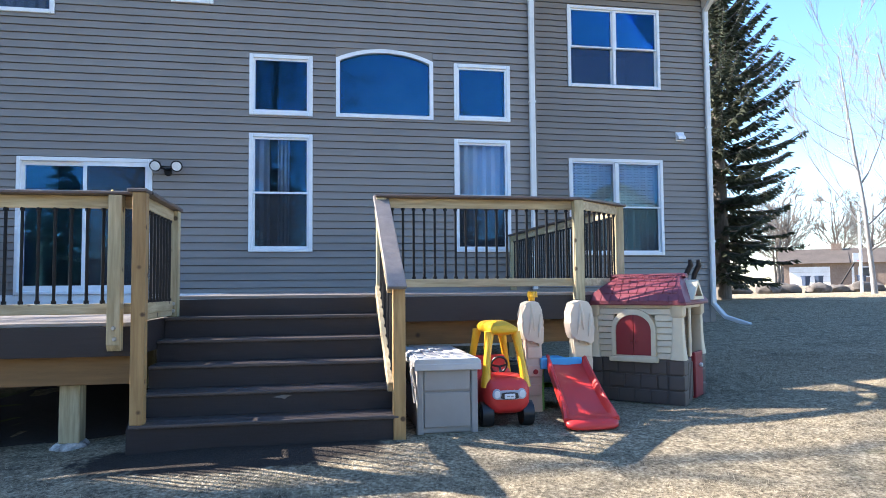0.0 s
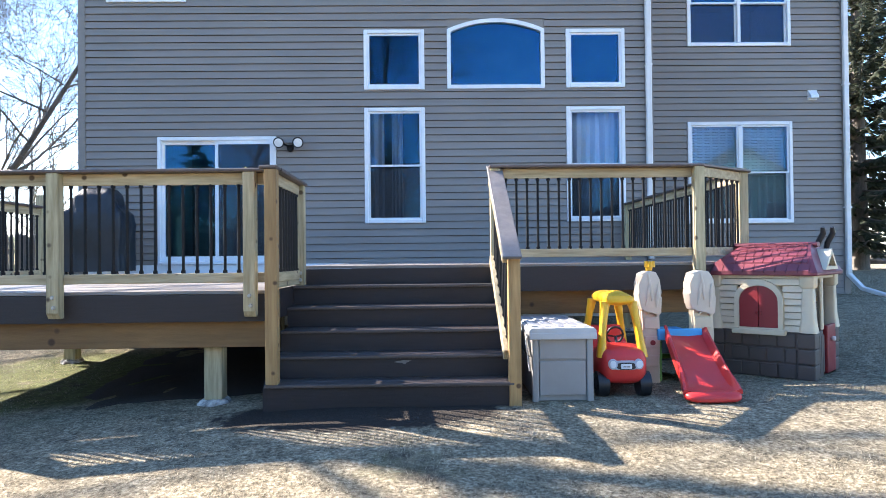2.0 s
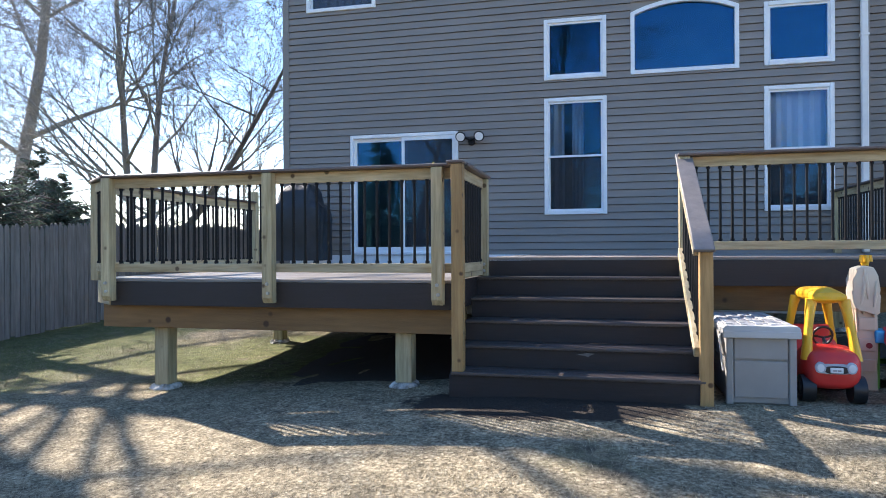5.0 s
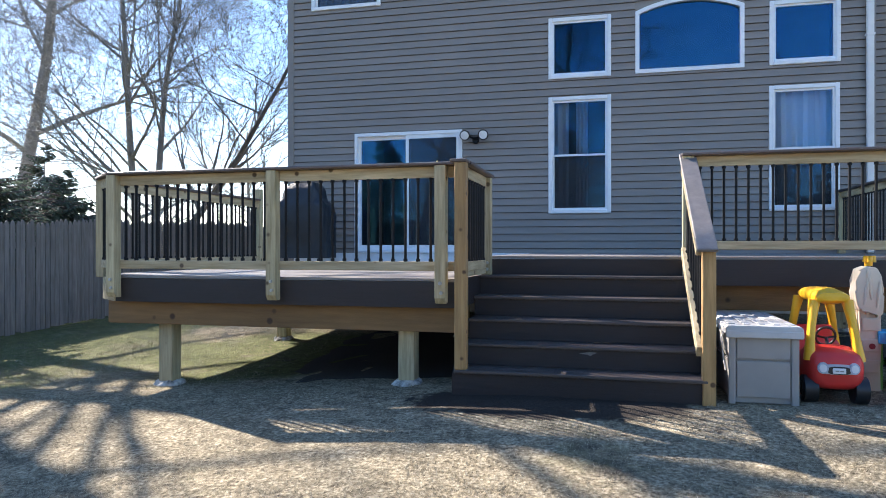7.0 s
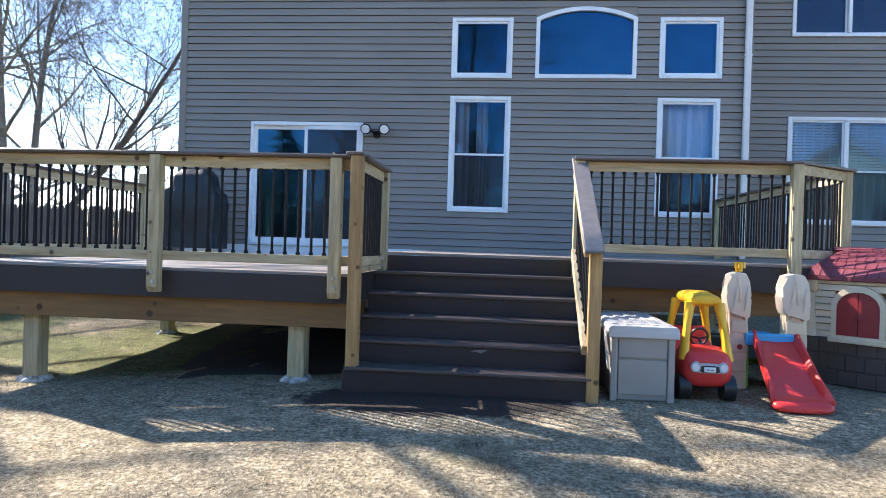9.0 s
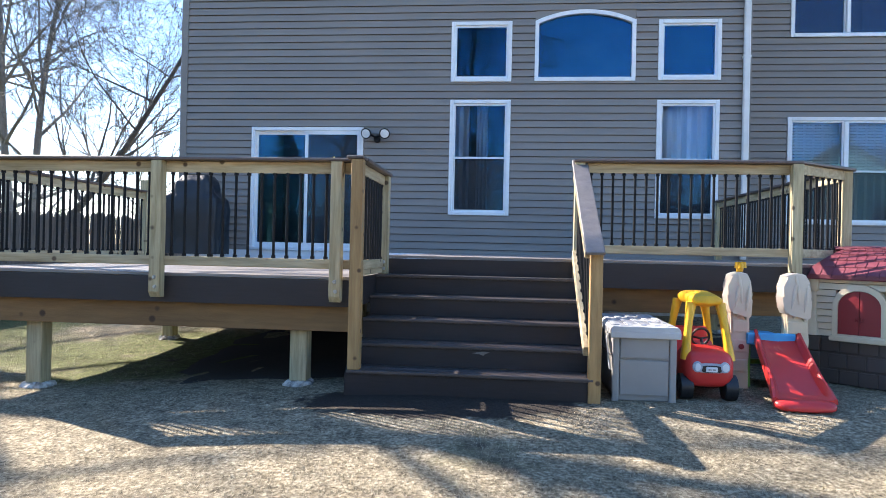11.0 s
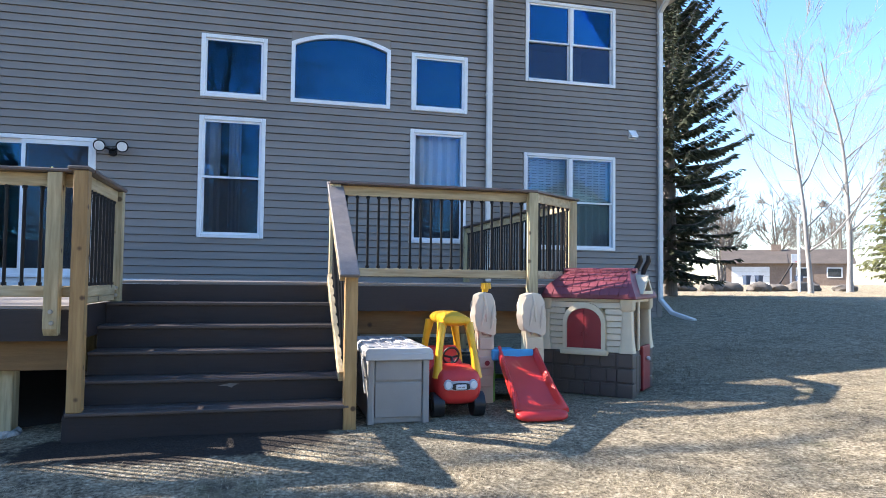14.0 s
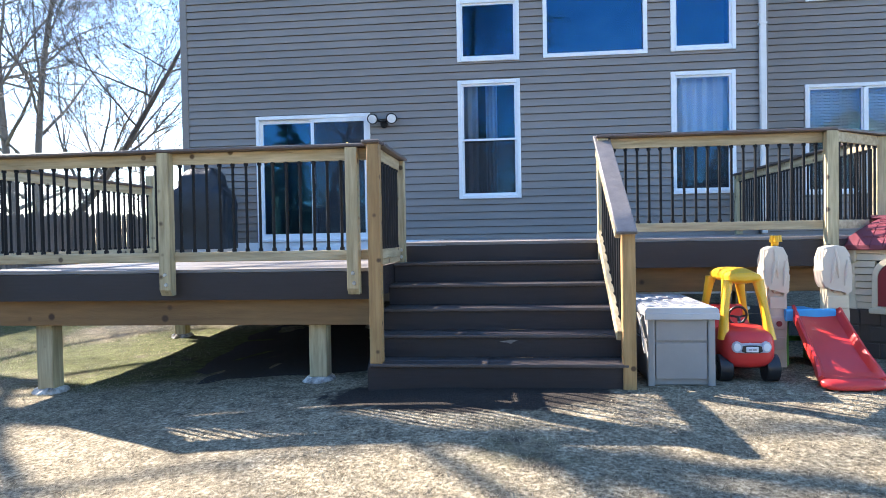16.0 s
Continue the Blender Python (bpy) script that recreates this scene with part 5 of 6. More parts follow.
# small solar cap on a rail post
sc = thing("post_light", (-0.455, -5.60, A + 0.921), "tiny brass rail ornament catching the sun", "ornament")
M["brass"] = mat("worn_brass", (0.55, 0.36, 0.08), (0.7, 0.5, 0.15), 30, 0.35, metal=0.8, bump=0.1)
part("knob", loft(bmesh.new(), [(A + 0.921, -0.468, -0.442, -5.613, -5.587), (A + 0.937, -0.463, -0.447, -5.608, -5.592), (A + 0.947, -0.458, -0.452, -5.603, -5.597)], 10, 2.0, axis="z"), M["brass"], sc, "", True)

# ---- surroundings ----
M["bark"] = mat("grey_bark", (0.10, 0.085, 0.072), (0.18, 0.155, 0.135), 12, 0.9, bump=0.7, bscale=25, stretch=(3, 3, 0.6))
M["barkgrey"] = mat("light_grey_bark", (0.19, 0.182, 0.175), (0.30, 0.288, 0.276), 12, 0.9, bump=0.7, bscale=25, stretch=(3, 3, 0.6))
M["barkpale"] = mat("pale_bark", (0.20, 0.17, 0.145), (0.32, 0.28, 0.24), 10, 0.9, bump=0.5, bscale=25, stretch=(2, 2, 0.7))
M["needle"] = mat("spruce_needles", (0.035, 0.05, 0.032), (0.11, 0.118, 0.072), 3, 0.7, bump=0.0, island=True, rand=0.35, big=0.2)
# cedar green lightened in its colour to stand for bright haze
M["cedar"] = mat("cedar_foliage", (0.075, 0.105, 0.08), (0.15, 0.185, 0.14), 3, 0.7, bump=0.0, island=True, rand=0.35, big=0.2)
M["pine"] = mat("pine_needles", (0.06, 0.075, 0.025), (0.17, 0.17, 0.065), 3, 0.7, bump=0.0, island=True, rand=0.35, big=0.2)
for key in ("needle", "cedar", "pine"):
    let_through(M[key], 0.4)
# weathered grey-brown wood, with some haze lightened into the colour
M["fence"] = mat("weathered_cedar_picket", (0.15, 0.132, 0.118), (0.25, 0.225, 0.203), 5, 0.9, bump=0.4, bscale=40, stretch=(5, 5, 0.5), rand=0.15)
M["redtwig"] = mat("red_brown_twigs", (0.11, 0.05, 0.04), (0.17, 0.085, 0.065), 8, 0.9, bump=0.2)
M["brick"] = mat("brown_house_wall", (0.17, 0.12, 0.09), (0.24, 0.18, 0.145), 6, 0.9, bump=0.3)
M["brownroof"] = mat("brown_house_roof", (0.045, 0.036, 0.031), (0.075, 0.062, 0.054), 12, 0.95, bump=0.3)
M["tanwall"] = mat("tan_siding", (0.50, 0.44, 0.32), (0.58, 0.52, 0.39), 4, 0.7, bump=0.1, stretch=(0.4, 0.4, 5))
M["darkglass"] = mat("dark_window", (0.03, 0.035, 0.04), (0.05, 0.055, 0.06), 4, 0.1, bump=0.0)
M["bin"] = mat("dark_bin_plastic", (0.02, 0.035, 0.07), (0.03, 0.05, 0.09), 6, 0.5)
M["rock"] = mat("grey_boulder", (0.06, 0.052, 0.046), (0.13, 0.115, 0.10), 5, 0.95, bump=0.6, bscale=12)


def grow(rnd, start, way, length, radius, depth, spread, lift, out, min_r, kids=(2, 4)):
    """A limb as a wavering line of points, with smaller limbs off it."""
    n = max(3, int(length / 0.45))
    n = min(n, 9)
    p, d = Vector(start), Vector(way).normalized()
    pts, rad = [p.copy()], [radius]
    for k in range(n):
        d = (d + Vector((rnd.uniform(-1, 1), rnd.uniform(-1, 1), rnd.uniform(-0.6, 0.6) + lift)) * 0.13).normalized()
        p = p + d * (length / n)
        pts.append(p.copy())
        rad.append(radius * (1 - 0.72 * (k + 1) / n))
    out.append((pts, rad))
    if depth == 0:
        return
    for k in range(rnd.randint(*kids) + (1 if depth > 2 else 0)):
        f = rnd.uniform(0.3, 1.0)
        i = min(int(f * n), n - 1)
        q = pts[i].lerp(pts[i + 1], f * n - i if f < 1 else 1.0)
        t = (pts[i + 1] - pts[i]).normalized()
        side = t.orthogonal().normalized()
        side.rotate(Matrix.Rotation(rnd.uniform(0, 2 * math.pi), 3, t))
        a = rnd.uniform(0.6, 1.15) * spread
        r = max(min_r, rad[i] * rnd.uniform(0.45, 0.68))
        grow(rnd, q, t * math.cos(a) + side * math.sin(a), length * rnd.uniform(0.48, 0.78), r, depth - 1, spread, lift, out, min_r, kids)


def limbs_mesh(name, limbs, material):
    """All limbs of one crown in one mesh, thin ones with three sides."""
    verts, faces = [], []
    for pts, rad in limbs:
        n = 8 if rad[0] > 0.12 else (5 if rad[0] > 0.035 else 3)
        base = len(verts)
        side = None
        for i, p in enumerate(pts):
            t = (pts[min(i + 1, len(pts) - 1)] - pts[max(i - 1, 0)]).normalized()
            side = t.orthogonal().normalized() if side is None else (side - t * side.dot(t)).normalized()
            up = t.cross(side)
            for k in range(n):
                a = 2 * math.pi * k / n
                verts.append(p + (side * math.cos(a) + up * math.sin(a)) * rad[i])
        for i in range(len(pts) - 1):
            for k in range(n):
                j = (k + 1) % n
                faces.append((base + i * n + k, base + i * n + j, base + (i + 1) * n + j, base + (i + 1) * n + k))
    me = bpy.data.meshes.new(name)
    me.from_pydata([tuple(v) for v in verts], [], faces)
    me.materials.append(material)
    me.shade_smooth()
    return me


def bare_tree(name, label, loc, height, radius, seed, lean=(0, 0), stems=1, depth=5, spread=0.62, lift=0.35, min_r=0.008, material="bark", group="", kids=(2, 4), first=0.42):
    rnd = random.Random(seed)
    tr = turned(name, loc, 0, label, "tree", group)
    trunk, crown = [], []
    for s in range(stems):
        a = 2 * math.pi * s / stems + 0.6
        off = Vector((math.cos(a), math.sin(a), 0)) * (0.0 if stems == 1 else radius * 1.1)
        d = Vector((lean[0] + (0.10 * math.cos(a) if stems > 1 else 0), lean[1] + (0.10 * math.sin(a) if stems > 1 else 0), 1)).normalized()
        n = 12
        p, pts, rad = off + Vector((0, 0, -0.2)), [], []
        for k in range(n + 1):
            pts.append(p.copy())
            rad.append(radius * (1 - 0.82 * k / n) * (1.25 if k == 0 else 1))
            d = (d + Vector((rnd.uniform(-1, 1), rnd.uniform(-1, 1), 0.25)) * 0.06).normalized()
            p = p + d * height / n
        trunk.append((pts, rad))
        for k in range(int(first * n), n):
            for _ in range(rnd.randint(1, 3)):
                q = pts[k].lerp(pts[k + 1], rnd.random())
                b = rnd.uniform(0, 2 * math.pi)
                f = (k - first * n) / (n * (1 - first))
                w = Vector((math.cos(b), math.sin(b), rnd.uniform(0.35, 1.0)))
                grow(rnd, q, w, height * (0.36 - 0.20 * f) * rnd.uniform(0.75, 1.2), max(min_r, rad[k] * rnd.uniform(0.35, 0.6)), depth - 2, spread, lift, crown, min_r, kids)
    t = new("trunk", limbs_mesh("trunk", trunk, M[material]))
    attach(t, tr)
    c = new("crown", limbs_mesh("crown", crown, M[material]))
    attach(c, tr)
    tagged(c, "fine bare branches", kind="stuff")
    return tr


def conifer(name, label, loc, height, reach, seed, clear=0.08, droop=0.35, tiers=34, per=8, sprig=0.34, material="needle", step=0.16, group="", fill=1.0, power=0.8, sweep=0.0, curl=0.30, full=0.12):
    """A trunk with tiers of drooping boughs, each hung with many small flat sprays of needles."""
    rnd = random.Random(seed)
    tr = turned(name, loc, 0, label, "tree", group)
    t = new("trunk", limbs_mesh("trunk", [([Vector((0, 0, -0.2 + height * k / 8)) for k in range(9)], [0.017 * height * (1.1 - k / 8) for k in range(9)])], M["bark"]))
    attach(t, tr)
    boughs, verts, faces = [], [], []
    for i in range(tiers):
        f = i / (tiers - 1)
        z = height * (clear + (0.985 - clear) * f)
        drop = droop - sweep * f
        ln = reach * (1 - f) ** power * (0.55 + 0.45 * min(1.0, (f + 0.04) / full))
        for k in range(per if f < 0.8 else 5):
            a = 2 * math.pi * (k + rnd.random() * 0.8) / per + i * 0.7
            L = max(0.12, ln * rnd.uniform(0.66, 1.12))
            u = Vector((math.cos(a), math.sin(a), 0))
            side = Vector((-u.y, u.x, 0))
            n = 6
            z0 = z + rnd.uniform(-0.15, 0.15)
            pts = []
            for s in range(n + 1):
                g = s / n
                pts.append(u * (L * g) + Vector((0, 0, z0 - drop * L * g ** 1.3 + curl * droop * L * g ** 4)))
            boughs.append((pts, [0.012 + 0.010 * L * (1 - s / n) for s in range(n + 1)]))
            m = max(4, int(L / step * fill))
            for s in range(m):
                g = 0.12 + 0.88 * (s + rnd.random()) / m
                q = u * (L * g) + Vector((0, 0, z0 - drop * L * g ** 1.3 + curl * droop * L * g ** 4))
                for sd in (-1, 1, 0):
                    ll = sprig * rnd.uniform(0.6, 1.35) * (0.55 + 0.6 * (1 - g))
                    w = (u * rnd.uniform(0.3, 0.9) + side * (sd * rnd.uniform(0.5, 1.0)) + Vector((0, 0, rnd.uniform(-0.75, -0.05)))).normalized()
                    e = w.cross(Vector((rnd.uniform(-0.4, 0.4), rnd.uniform(-0.4, 0.4), 1))).normalized() * ll * rnd.uniform(0.11, 0.2)
                    b = len(verts)
                    verts += [q, q + w * ll * 0.45 + e, q + w * ll, q + w * ll * 0.5 - e - Vector((0, 0, 0.03))]
                    faces.append((b, b + 1, b + 2, b + 3))
    bo = tagged(new("bough", limbs_mesh("bough", boughs, M["bark"])), kind="stuff")
    attach(bo, tr)
    me = bpy.data.meshes.new("foliage")
    me.from_pydata([tuple(v) for v in verts], [], faces)
    me.materials.append(M[material])
    fo = tagged(new("crown", me), kind="stuff")
    attach(fo, tr)
    return tr


def at_ground(x, y):
    return (x, y, ground_z(x, y))


# spruce beside the house
conifer("spruce_tree", "tall dark green spruce with upswept boughs beside the house", at_ground(12.6, 7.6), 13.2, 3.0, 5, clear=0.06, droop=0.30, tiers=34, per=9, sprig=0.30, step=0.05, power=0.85, sweep=1.45, curl=0.55, full=0.34)
# bare trees of the open lawn
bare_tree("young_tree", "slender bare young tree on the lawn", at_ground(21.3, 11.6), 9.5, 0.10, 14, depth=5, spread=0.30, lift=1.0, min_r=0.008, material="barkgrey", first=0.22)
bare_tree("young_tree", "slender bare young tree with a pale trunk", at_ground(25.4, 13.9), 10.5, 0.13, 12, depth=5, spread=0.50, lift=0.4, min_r=0.009, material="barkgrey", first=0.25)
# trees beyond the fence
bare_tree("bare_tree", "large bare tree with a leaning grey trunk", at_ground(-22.9, 11.8), 22.0, 0.30, 21, lean=(0.20, 0.02), depth=6, spread=0.85, lift=0.08, first=0.22, kids=(3, 4), min_r=0.0055, material="barkgrey")
bare_tree("bare_tree", "large bare tree with several upright stems", at_ground(-15.6, 10.6), 15.0, 0.15, 22, stems=3, depth=6, spread=0.82, lift=0.10, first=0.16, kids=(3, 5), min_r=0.0065, material="barkgrey")
bare_tree("leaning_tree", "small bare tree leaning over the yard", at_ground(-14.4, 8.6), 11.0, 0.15, 23, lean=(0.80, 0.1), depth=6, spread=0.6, lift=0.3, first=0.3, min_r=0.008, kids=(3, 3))
for k, (x, y, h, r) in enumerate(((-12.1, -1.2, 7.0, 1.8), (-10.6, -0.5, 3.3, 1.5), (-10.7, 1.6, 2.9, 1.4), (-11.2, -3.2, 6.8, 1.9), (-10.9, -5.4, 5.0, 1.7), (-13.4, 1.6, 4.1, 1.2), (-14.4, 4.9, 4.0, 1.5))):
    conifer("cedar_tree", "dense dark green cedar behind the picket fence", at_ground(x, y), h, r, 40 + k, clear=0.04, droop=-0.28, tiers=26, per=11, sprig=0.17, material="cedar", step=0.068, group="cedars behind the fence", power=0.5)
# far bare trees, repeated
far = bare_tree("distant_tree", "distant bare deciduous tree", at_ground(62, 82), 12.5, 0.22, 31, stems=2, depth=4, spread=0.6, lift=0.4, first=0.25, group="distant bare trees", min_r=0.04, kids=(3, 4))
far2 = bare_tree("distant_tree", "distant bare deciduous tree", at_ground(80, 70), 11.0, 0.2, 32, depth=4, spread=0.7, lift=0.35, first=0.25, group="distant bare trees", min_r=0.04, kids=(3, 4))
rnd = random.Random(77)
spots = [(52, 86), (70, 84), (84, 76), (94, 62), (76, 92), (100, 50), (106, 68), (46, 92), (90, 88), (112, 44), (64, 98), (44, 64), (38, 70), (58, 84), (66, 78), (74, 90), (80, 83), (56, 93),
         (-40, 8), (-30, 44)]
for k, (x, y) in enumerate(spots):
    copy_thing((far, far2)[k % 2], pose(x, y, ground_z(x, y), 0, 0, rnd.uniform(0, 360)) @ Matrix.Scale(rnd.uniform(0.8, 1.15), 4))
bare_tree("bare_tree", "tall bare tree with forking limbs beyond the picket fence", at_ground(-14.5, -0.4), 17.0, 0.30, 61, stems=2, depth=5, spread=0.6, lift=0.25, first=0.45, kids=(2, 3), min_r=0.014, material="barkgrey")
bare_tree("bare_tree", "bare tree leaning along the picket fence", at_ground(-12.3, -5.2), 21.0, 0.26, 67, lean=(0.0, 0.48), depth=3, spread=0.6, lift=0.25, first=0.55, kids=(2, 3), min_r=0.014, material="barkgrey")
conifer("pine_tree", "yellow-green pine at the far edge of the lawn", at_ground(34.2, 19.6), 8.6, 2.3, 95, clear=0.1, droop=0.1, tiers=22, per=8, sprig=0.5, step=0.2, material="pine", power=0.6)
# trees behind the viewer, mirrored in the panes
M["barkdark"] = mat("dark_bark", (0.03, 0.025, 0.022), (0.06, 0.05, 0.043), 12, 0.9, bump=0.5, bscale=25)
bare_tree("yard_tree", "dark bare tree with many spreading limbs across the yard", at_ground(-1.9, -33), 17.0, 0.32, 51, depth=6, spread=0.8, lift=0.02, first=0.12, min_r=0.015, material="barkdark", group="bare trees across the yard", kids=(3, 4))
dark = bare_tree("yard_tree", "dark bare tree standing across the yard", at_ground(-7.0, -35), 17.0, 0.30, 52, depth=5, spread=0.85, lift=0.05, first=0.12, min_r=0.018, material="barkdark", group="bare trees across the yard", kids=(3, 4))
for k, (x, y, src) in enumerate(((-12.6, -36, dark), (-9.5, -40, dark), (-22, -40, dark), (-34, -38, dark), (34, -55, dark))):
    c = copy_thing(src, pose(x, y, ground_z(x, y), 0, 0, 70 * k + 15) @ Matrix.Scale(0.95, 4))
    tagged(c, "bare tree standing across the yard", group="bare trees across the yard")
conifer("yard_conifer", "tall dark conifer standing across the yard", at_ground(9.9, -35), 15.4, 3.2, 91, tiers=30, power=0.5, per=8, sprig=0.6, step=0.3, group="conifers across the yard")
screen = conifer("yard_conifer", "dark conifer standing across the yard", at_ground(-22, -31), 8.3, 2.7, 90, tiers=22, per=8, sprig=0.6, step=0.3, group="conifers across the yard", power=0.5)
for k in range(1, 13):
    x, y = -22 + k * 2.9, -31 - (k % 3) * 1.6
    copy_thing(screen, pose(x, y, ground_z(x, y), 0, 0, 77 * k) @ Matrix.Scale((0.82, 1.0, 0.9, 1.12)[k % 4], 4))



# picket fence
def fence():
    f = thing("picket_fence", (-8.5, 0, ground_z(-8.5, 0)), "weathered grey-brown wooden picket fence", "fence")
    meshes = []
    for k in range(4):
        r = random.Random(k)
        h, w = 1.83 + r.uniform(-0.03, 0.03), 0.088 + r.uniform(-0.006, 0.004)
        bm = bmesh.new()
        prism(bm, [(0, 0), (w, 0), (w, h - 0.07), (w - 0.022, h - 0.02), (w / 2, h), (0.022, h - 0.02), (0, h - 0.07)], "x", -0.008, 0.008)
        meshes.append(mesh_of("picket", bm, M["fence"]))
    rnd2 = random.Random(4)
    y = -13.0
    while y < 16:
        m = Matrix.Translation((-8.5 + rnd2.uniform(-0.006, 0.006), y, ground_z(-8.5, y) + 0.02 + rnd2.uniform(-0.02, 0.02))) @ Matrix.Rotation(rnd2.uniform(-0.008, 0.008), 4, "X")
        same_part("picket", meshes[rnd2.randrange(4)], f, m)
        y += 0.101
    for h in (0.35, 1.45):
        for y0 in range(-13, 16, 2):
            part("fence_rail", beam_between(bmesh.new(), (-8.53, y0, ground_z(-8.5, y0) + h), (-8.53, y0 + 2.0, ground_z(-8.5, y0 + 2) + h), 0.04, 0.09, 0), M["fence"], f)


fence()


# neighbouring houses
def ranch(loc, rz, label):
    h = turned("neighbour_house", loc, rz, label, "house")
    part("wall", bx(-4.2, 9.0, 0, 8, -0.3, 2.6), M["brick"], h)
    for a, b, yy in ((-4.8, 2.6, -0.6), (2.5, 9.6, -0.3)):
        rf = bmesh.new()
        prism(rf, [(yy, 2.55), (4.0, 4.4), (8.6, 2.55)], "x", a, b)
        part("roof", rf, M["brownroof"], h)
    part("chimney", bx(0.9, 2.0, 3.4, 4.3, 3.6, 5.0), M["brick"], h)
    gd = part("garage_door", bx(-3.6, 0.6, -0.06, 0.0, -0.1, 2.15), M["whiteplastic"], h, "white sectional garage door")
    for k in range(1, 4):
        part("panel_joint", bx(-3.6, 0.6, -0.075, -0.06, 0.55 * k - 0.13, 0.55 * k - 0.10), M["pale_metal"], gd)
    for x0, x1, z0, z1 in ((3.4, 5.0, 0.9, 2.1), (6.6, 8.2, 0.9, 2.1)):
        w = part("window", bx(x0, x1, -0.05, 0.0, z0, z1), M["whiteplastic"], h, "white-framed window")
        part("pane", bx(x0 + 0.12, x1 - 0.12, -0.06, -0.045, z0 + 0.12, z1 - 0.12), M["darkglass"], w)
    part("front_door", bx(2.75, 3.0, -0.05, 0.0, 0, 2.1), M["whiteplastic"], h)


ranch((58.5, 60.0, ground_z(58.5, 60)), -38, "low brown ranch house with a white garage door")
ranch((84.0, 48.0, ground_z(84, 48)), -52, "low brown ranch house beyond the lawn")


def gable_house(loc, rz, label):
    h = turned("neighbour_house", loc, rz, label, "house")
    part("wall", prism(bmesh.new(), [(-6, -0.3), (6, -0.3), (6, 5.6), (0, 9.2), (-6, 5.6)], "y", 0, 10), M["tanwall"], h)
    for sx in (-1, 1):
        part("roof", prism(bmesh.new(), [(0, 9.3), (sx * 6.5, 5.4), (sx * 6.5, 5.2), (0, 9.1)], "y", -0.4, 10.4), M["brownroof"], h)
    for x0, z0 in ((-3.8, 0.9), (1.8, 0.9), (-3.8, 3.6), (1.8, 3.6)):
        w = part("window", bx(x0, x0 + 1.8, 10.0, 10.06, z0, z0 + 1.5), M["whiteplastic"], h, "white-framed window")
        part("pane", bx(x0 + 0.12, x0 + 1.68, 10.06, 10.07, z0 + 0.12, z0 + 1.38), M["darkglass"], w)


gable_house((25.5, -46, ground_z(25, -46)), 12, "tan two-storey house across the yard")

# basketball hoop, bins, pole, boulders and shrubs far across the lawn
hx, hy = 57.6, 56.0
hz = ground_z(hx, hy)
bh = thing("basketball_hoop", (hx, hy, hz), "basketball hoop on a slanted pole", "basketball hoop")
part("pole", tube(bmesh.new(), [(hx - 0.4, hy, hz), (hx + 1.0, hy - 0.8, hz + 2.8)], 0.09, 8), M["iron"], bh)
part("backboard", bx(hx + 0.4, hx + 1.6, hy - 1.05, hy - 1.0, hz + 2.5, hz + 3.5, bevel=0.02), M["whiteplastic"], bh)
part("hoop", tube(bmesh.new(), [(hx + 1.0 + 0.23 * math.cos(a), hy - 1.3 + 0.23 * math.sin(a), hz + 2.65) for a in [2 * math.pi * k / 12 for k in range(13)]], 0.02, 5), M["red"], bh)
for k, (x, y) in enumerate(((54.2, 57.6), (55.3, 56.9), (59.0, 55.0))):
    bn = thing("rubbish_bin", at_ground(x, y), "dark blue wheeled rubbish bin", "bin", "bins by the garage")
    z = ground_z(x, y)
    part("body", loft(bmesh.new(), [(z, x - 0.28, x + 0.28, y - 0.3, y + 0.3), (z + 1.0, x - 0.34, x + 0.34, y - 0.38, y + 0.38)], 12, 6, axis="z"), M["bin"], bn)
    part("lid", bx(x - 0.36, x + 0.36, y - 0.4, y + 0.4, z + 1.001, z + 1.08, bevel=0.02), M["bin"], bn)
pl = thing("white_pole", at_ground(23.4, 14.6), "slim white pole standing on the lawn", "pole")
gz = ground_z(23.4, 14.6)
part("pole", cyl(bmesh.new(), (23.4, 14.6, gz - 0.2), (23.4, 14.6, gz + 3.4), 0.06, 0.05, 12), M["whiteplastic"], pl)
rnd = random.Random(9)
for k in range(11):
    x, y = 14.6 + k * 1.25, 15.2 + rnd.uniform(-0.5, 0.5) + k * 0.12
    bm = bmesh.new()
    bmesh.ops.create_icosphere(bm, subdivisions=3, radius=1.0)
    sx, sy, sz = rnd.uniform(0.45, 0.8), rnd.uniform(0.35, 0.5), rnd.uniform(0.20, 0.34)
    for v in bm.verts:
        v.co *= 1 + 0.30 * noise.noise(v.co * 1.6 + Vector((k * 7, 0, 0)))
        v.co = Vector((v.co.x * sx + x, v.co.y * sy + y, v.co.z * sz + ground_z(x, y) + 0.12))
    tagged(part("boulder", bm, M["rock"], None, "", True), "grey rounded boulder edging the lawn", "boulder", "boulders edging the lawn")


def shrub(loc, h, seed, material, label, group):
    rnd3 = random.Random(seed)
    s = turned("bare_shrub", loc, 0, label, "shrub", group)
    limbs = []
    for k in range(9):
        a = rnd3.uniform(0, 6.28)
        grow(rnd3, (0.15 * math.cos(a), 0.15 * math.sin(a), -0.1), (0.6 * math.cos(a), 0.6 * math.sin(a), 1.0), h * rnd3.uniform(0.7, 1.1), 0.028, 2, 0.6, 0.3, limbs, 0.009, (3, 5))
    c = tagged(new("crown", limbs_mesh("crown", limbs, M[material])), kind="stuff")
    attach(c, s)


for k in range(5):
    x, y = 13.9 + k * 1.05, 17.2 + (k % 3) * 0.9
    shrub(at_ground(x, y), 1.9 + 0.5 * (k % 2), 60 + k, "redtwig" if k % 3 else "bark", "leafless red-brown shrub behind the boulders", "shrubs by the boulders")

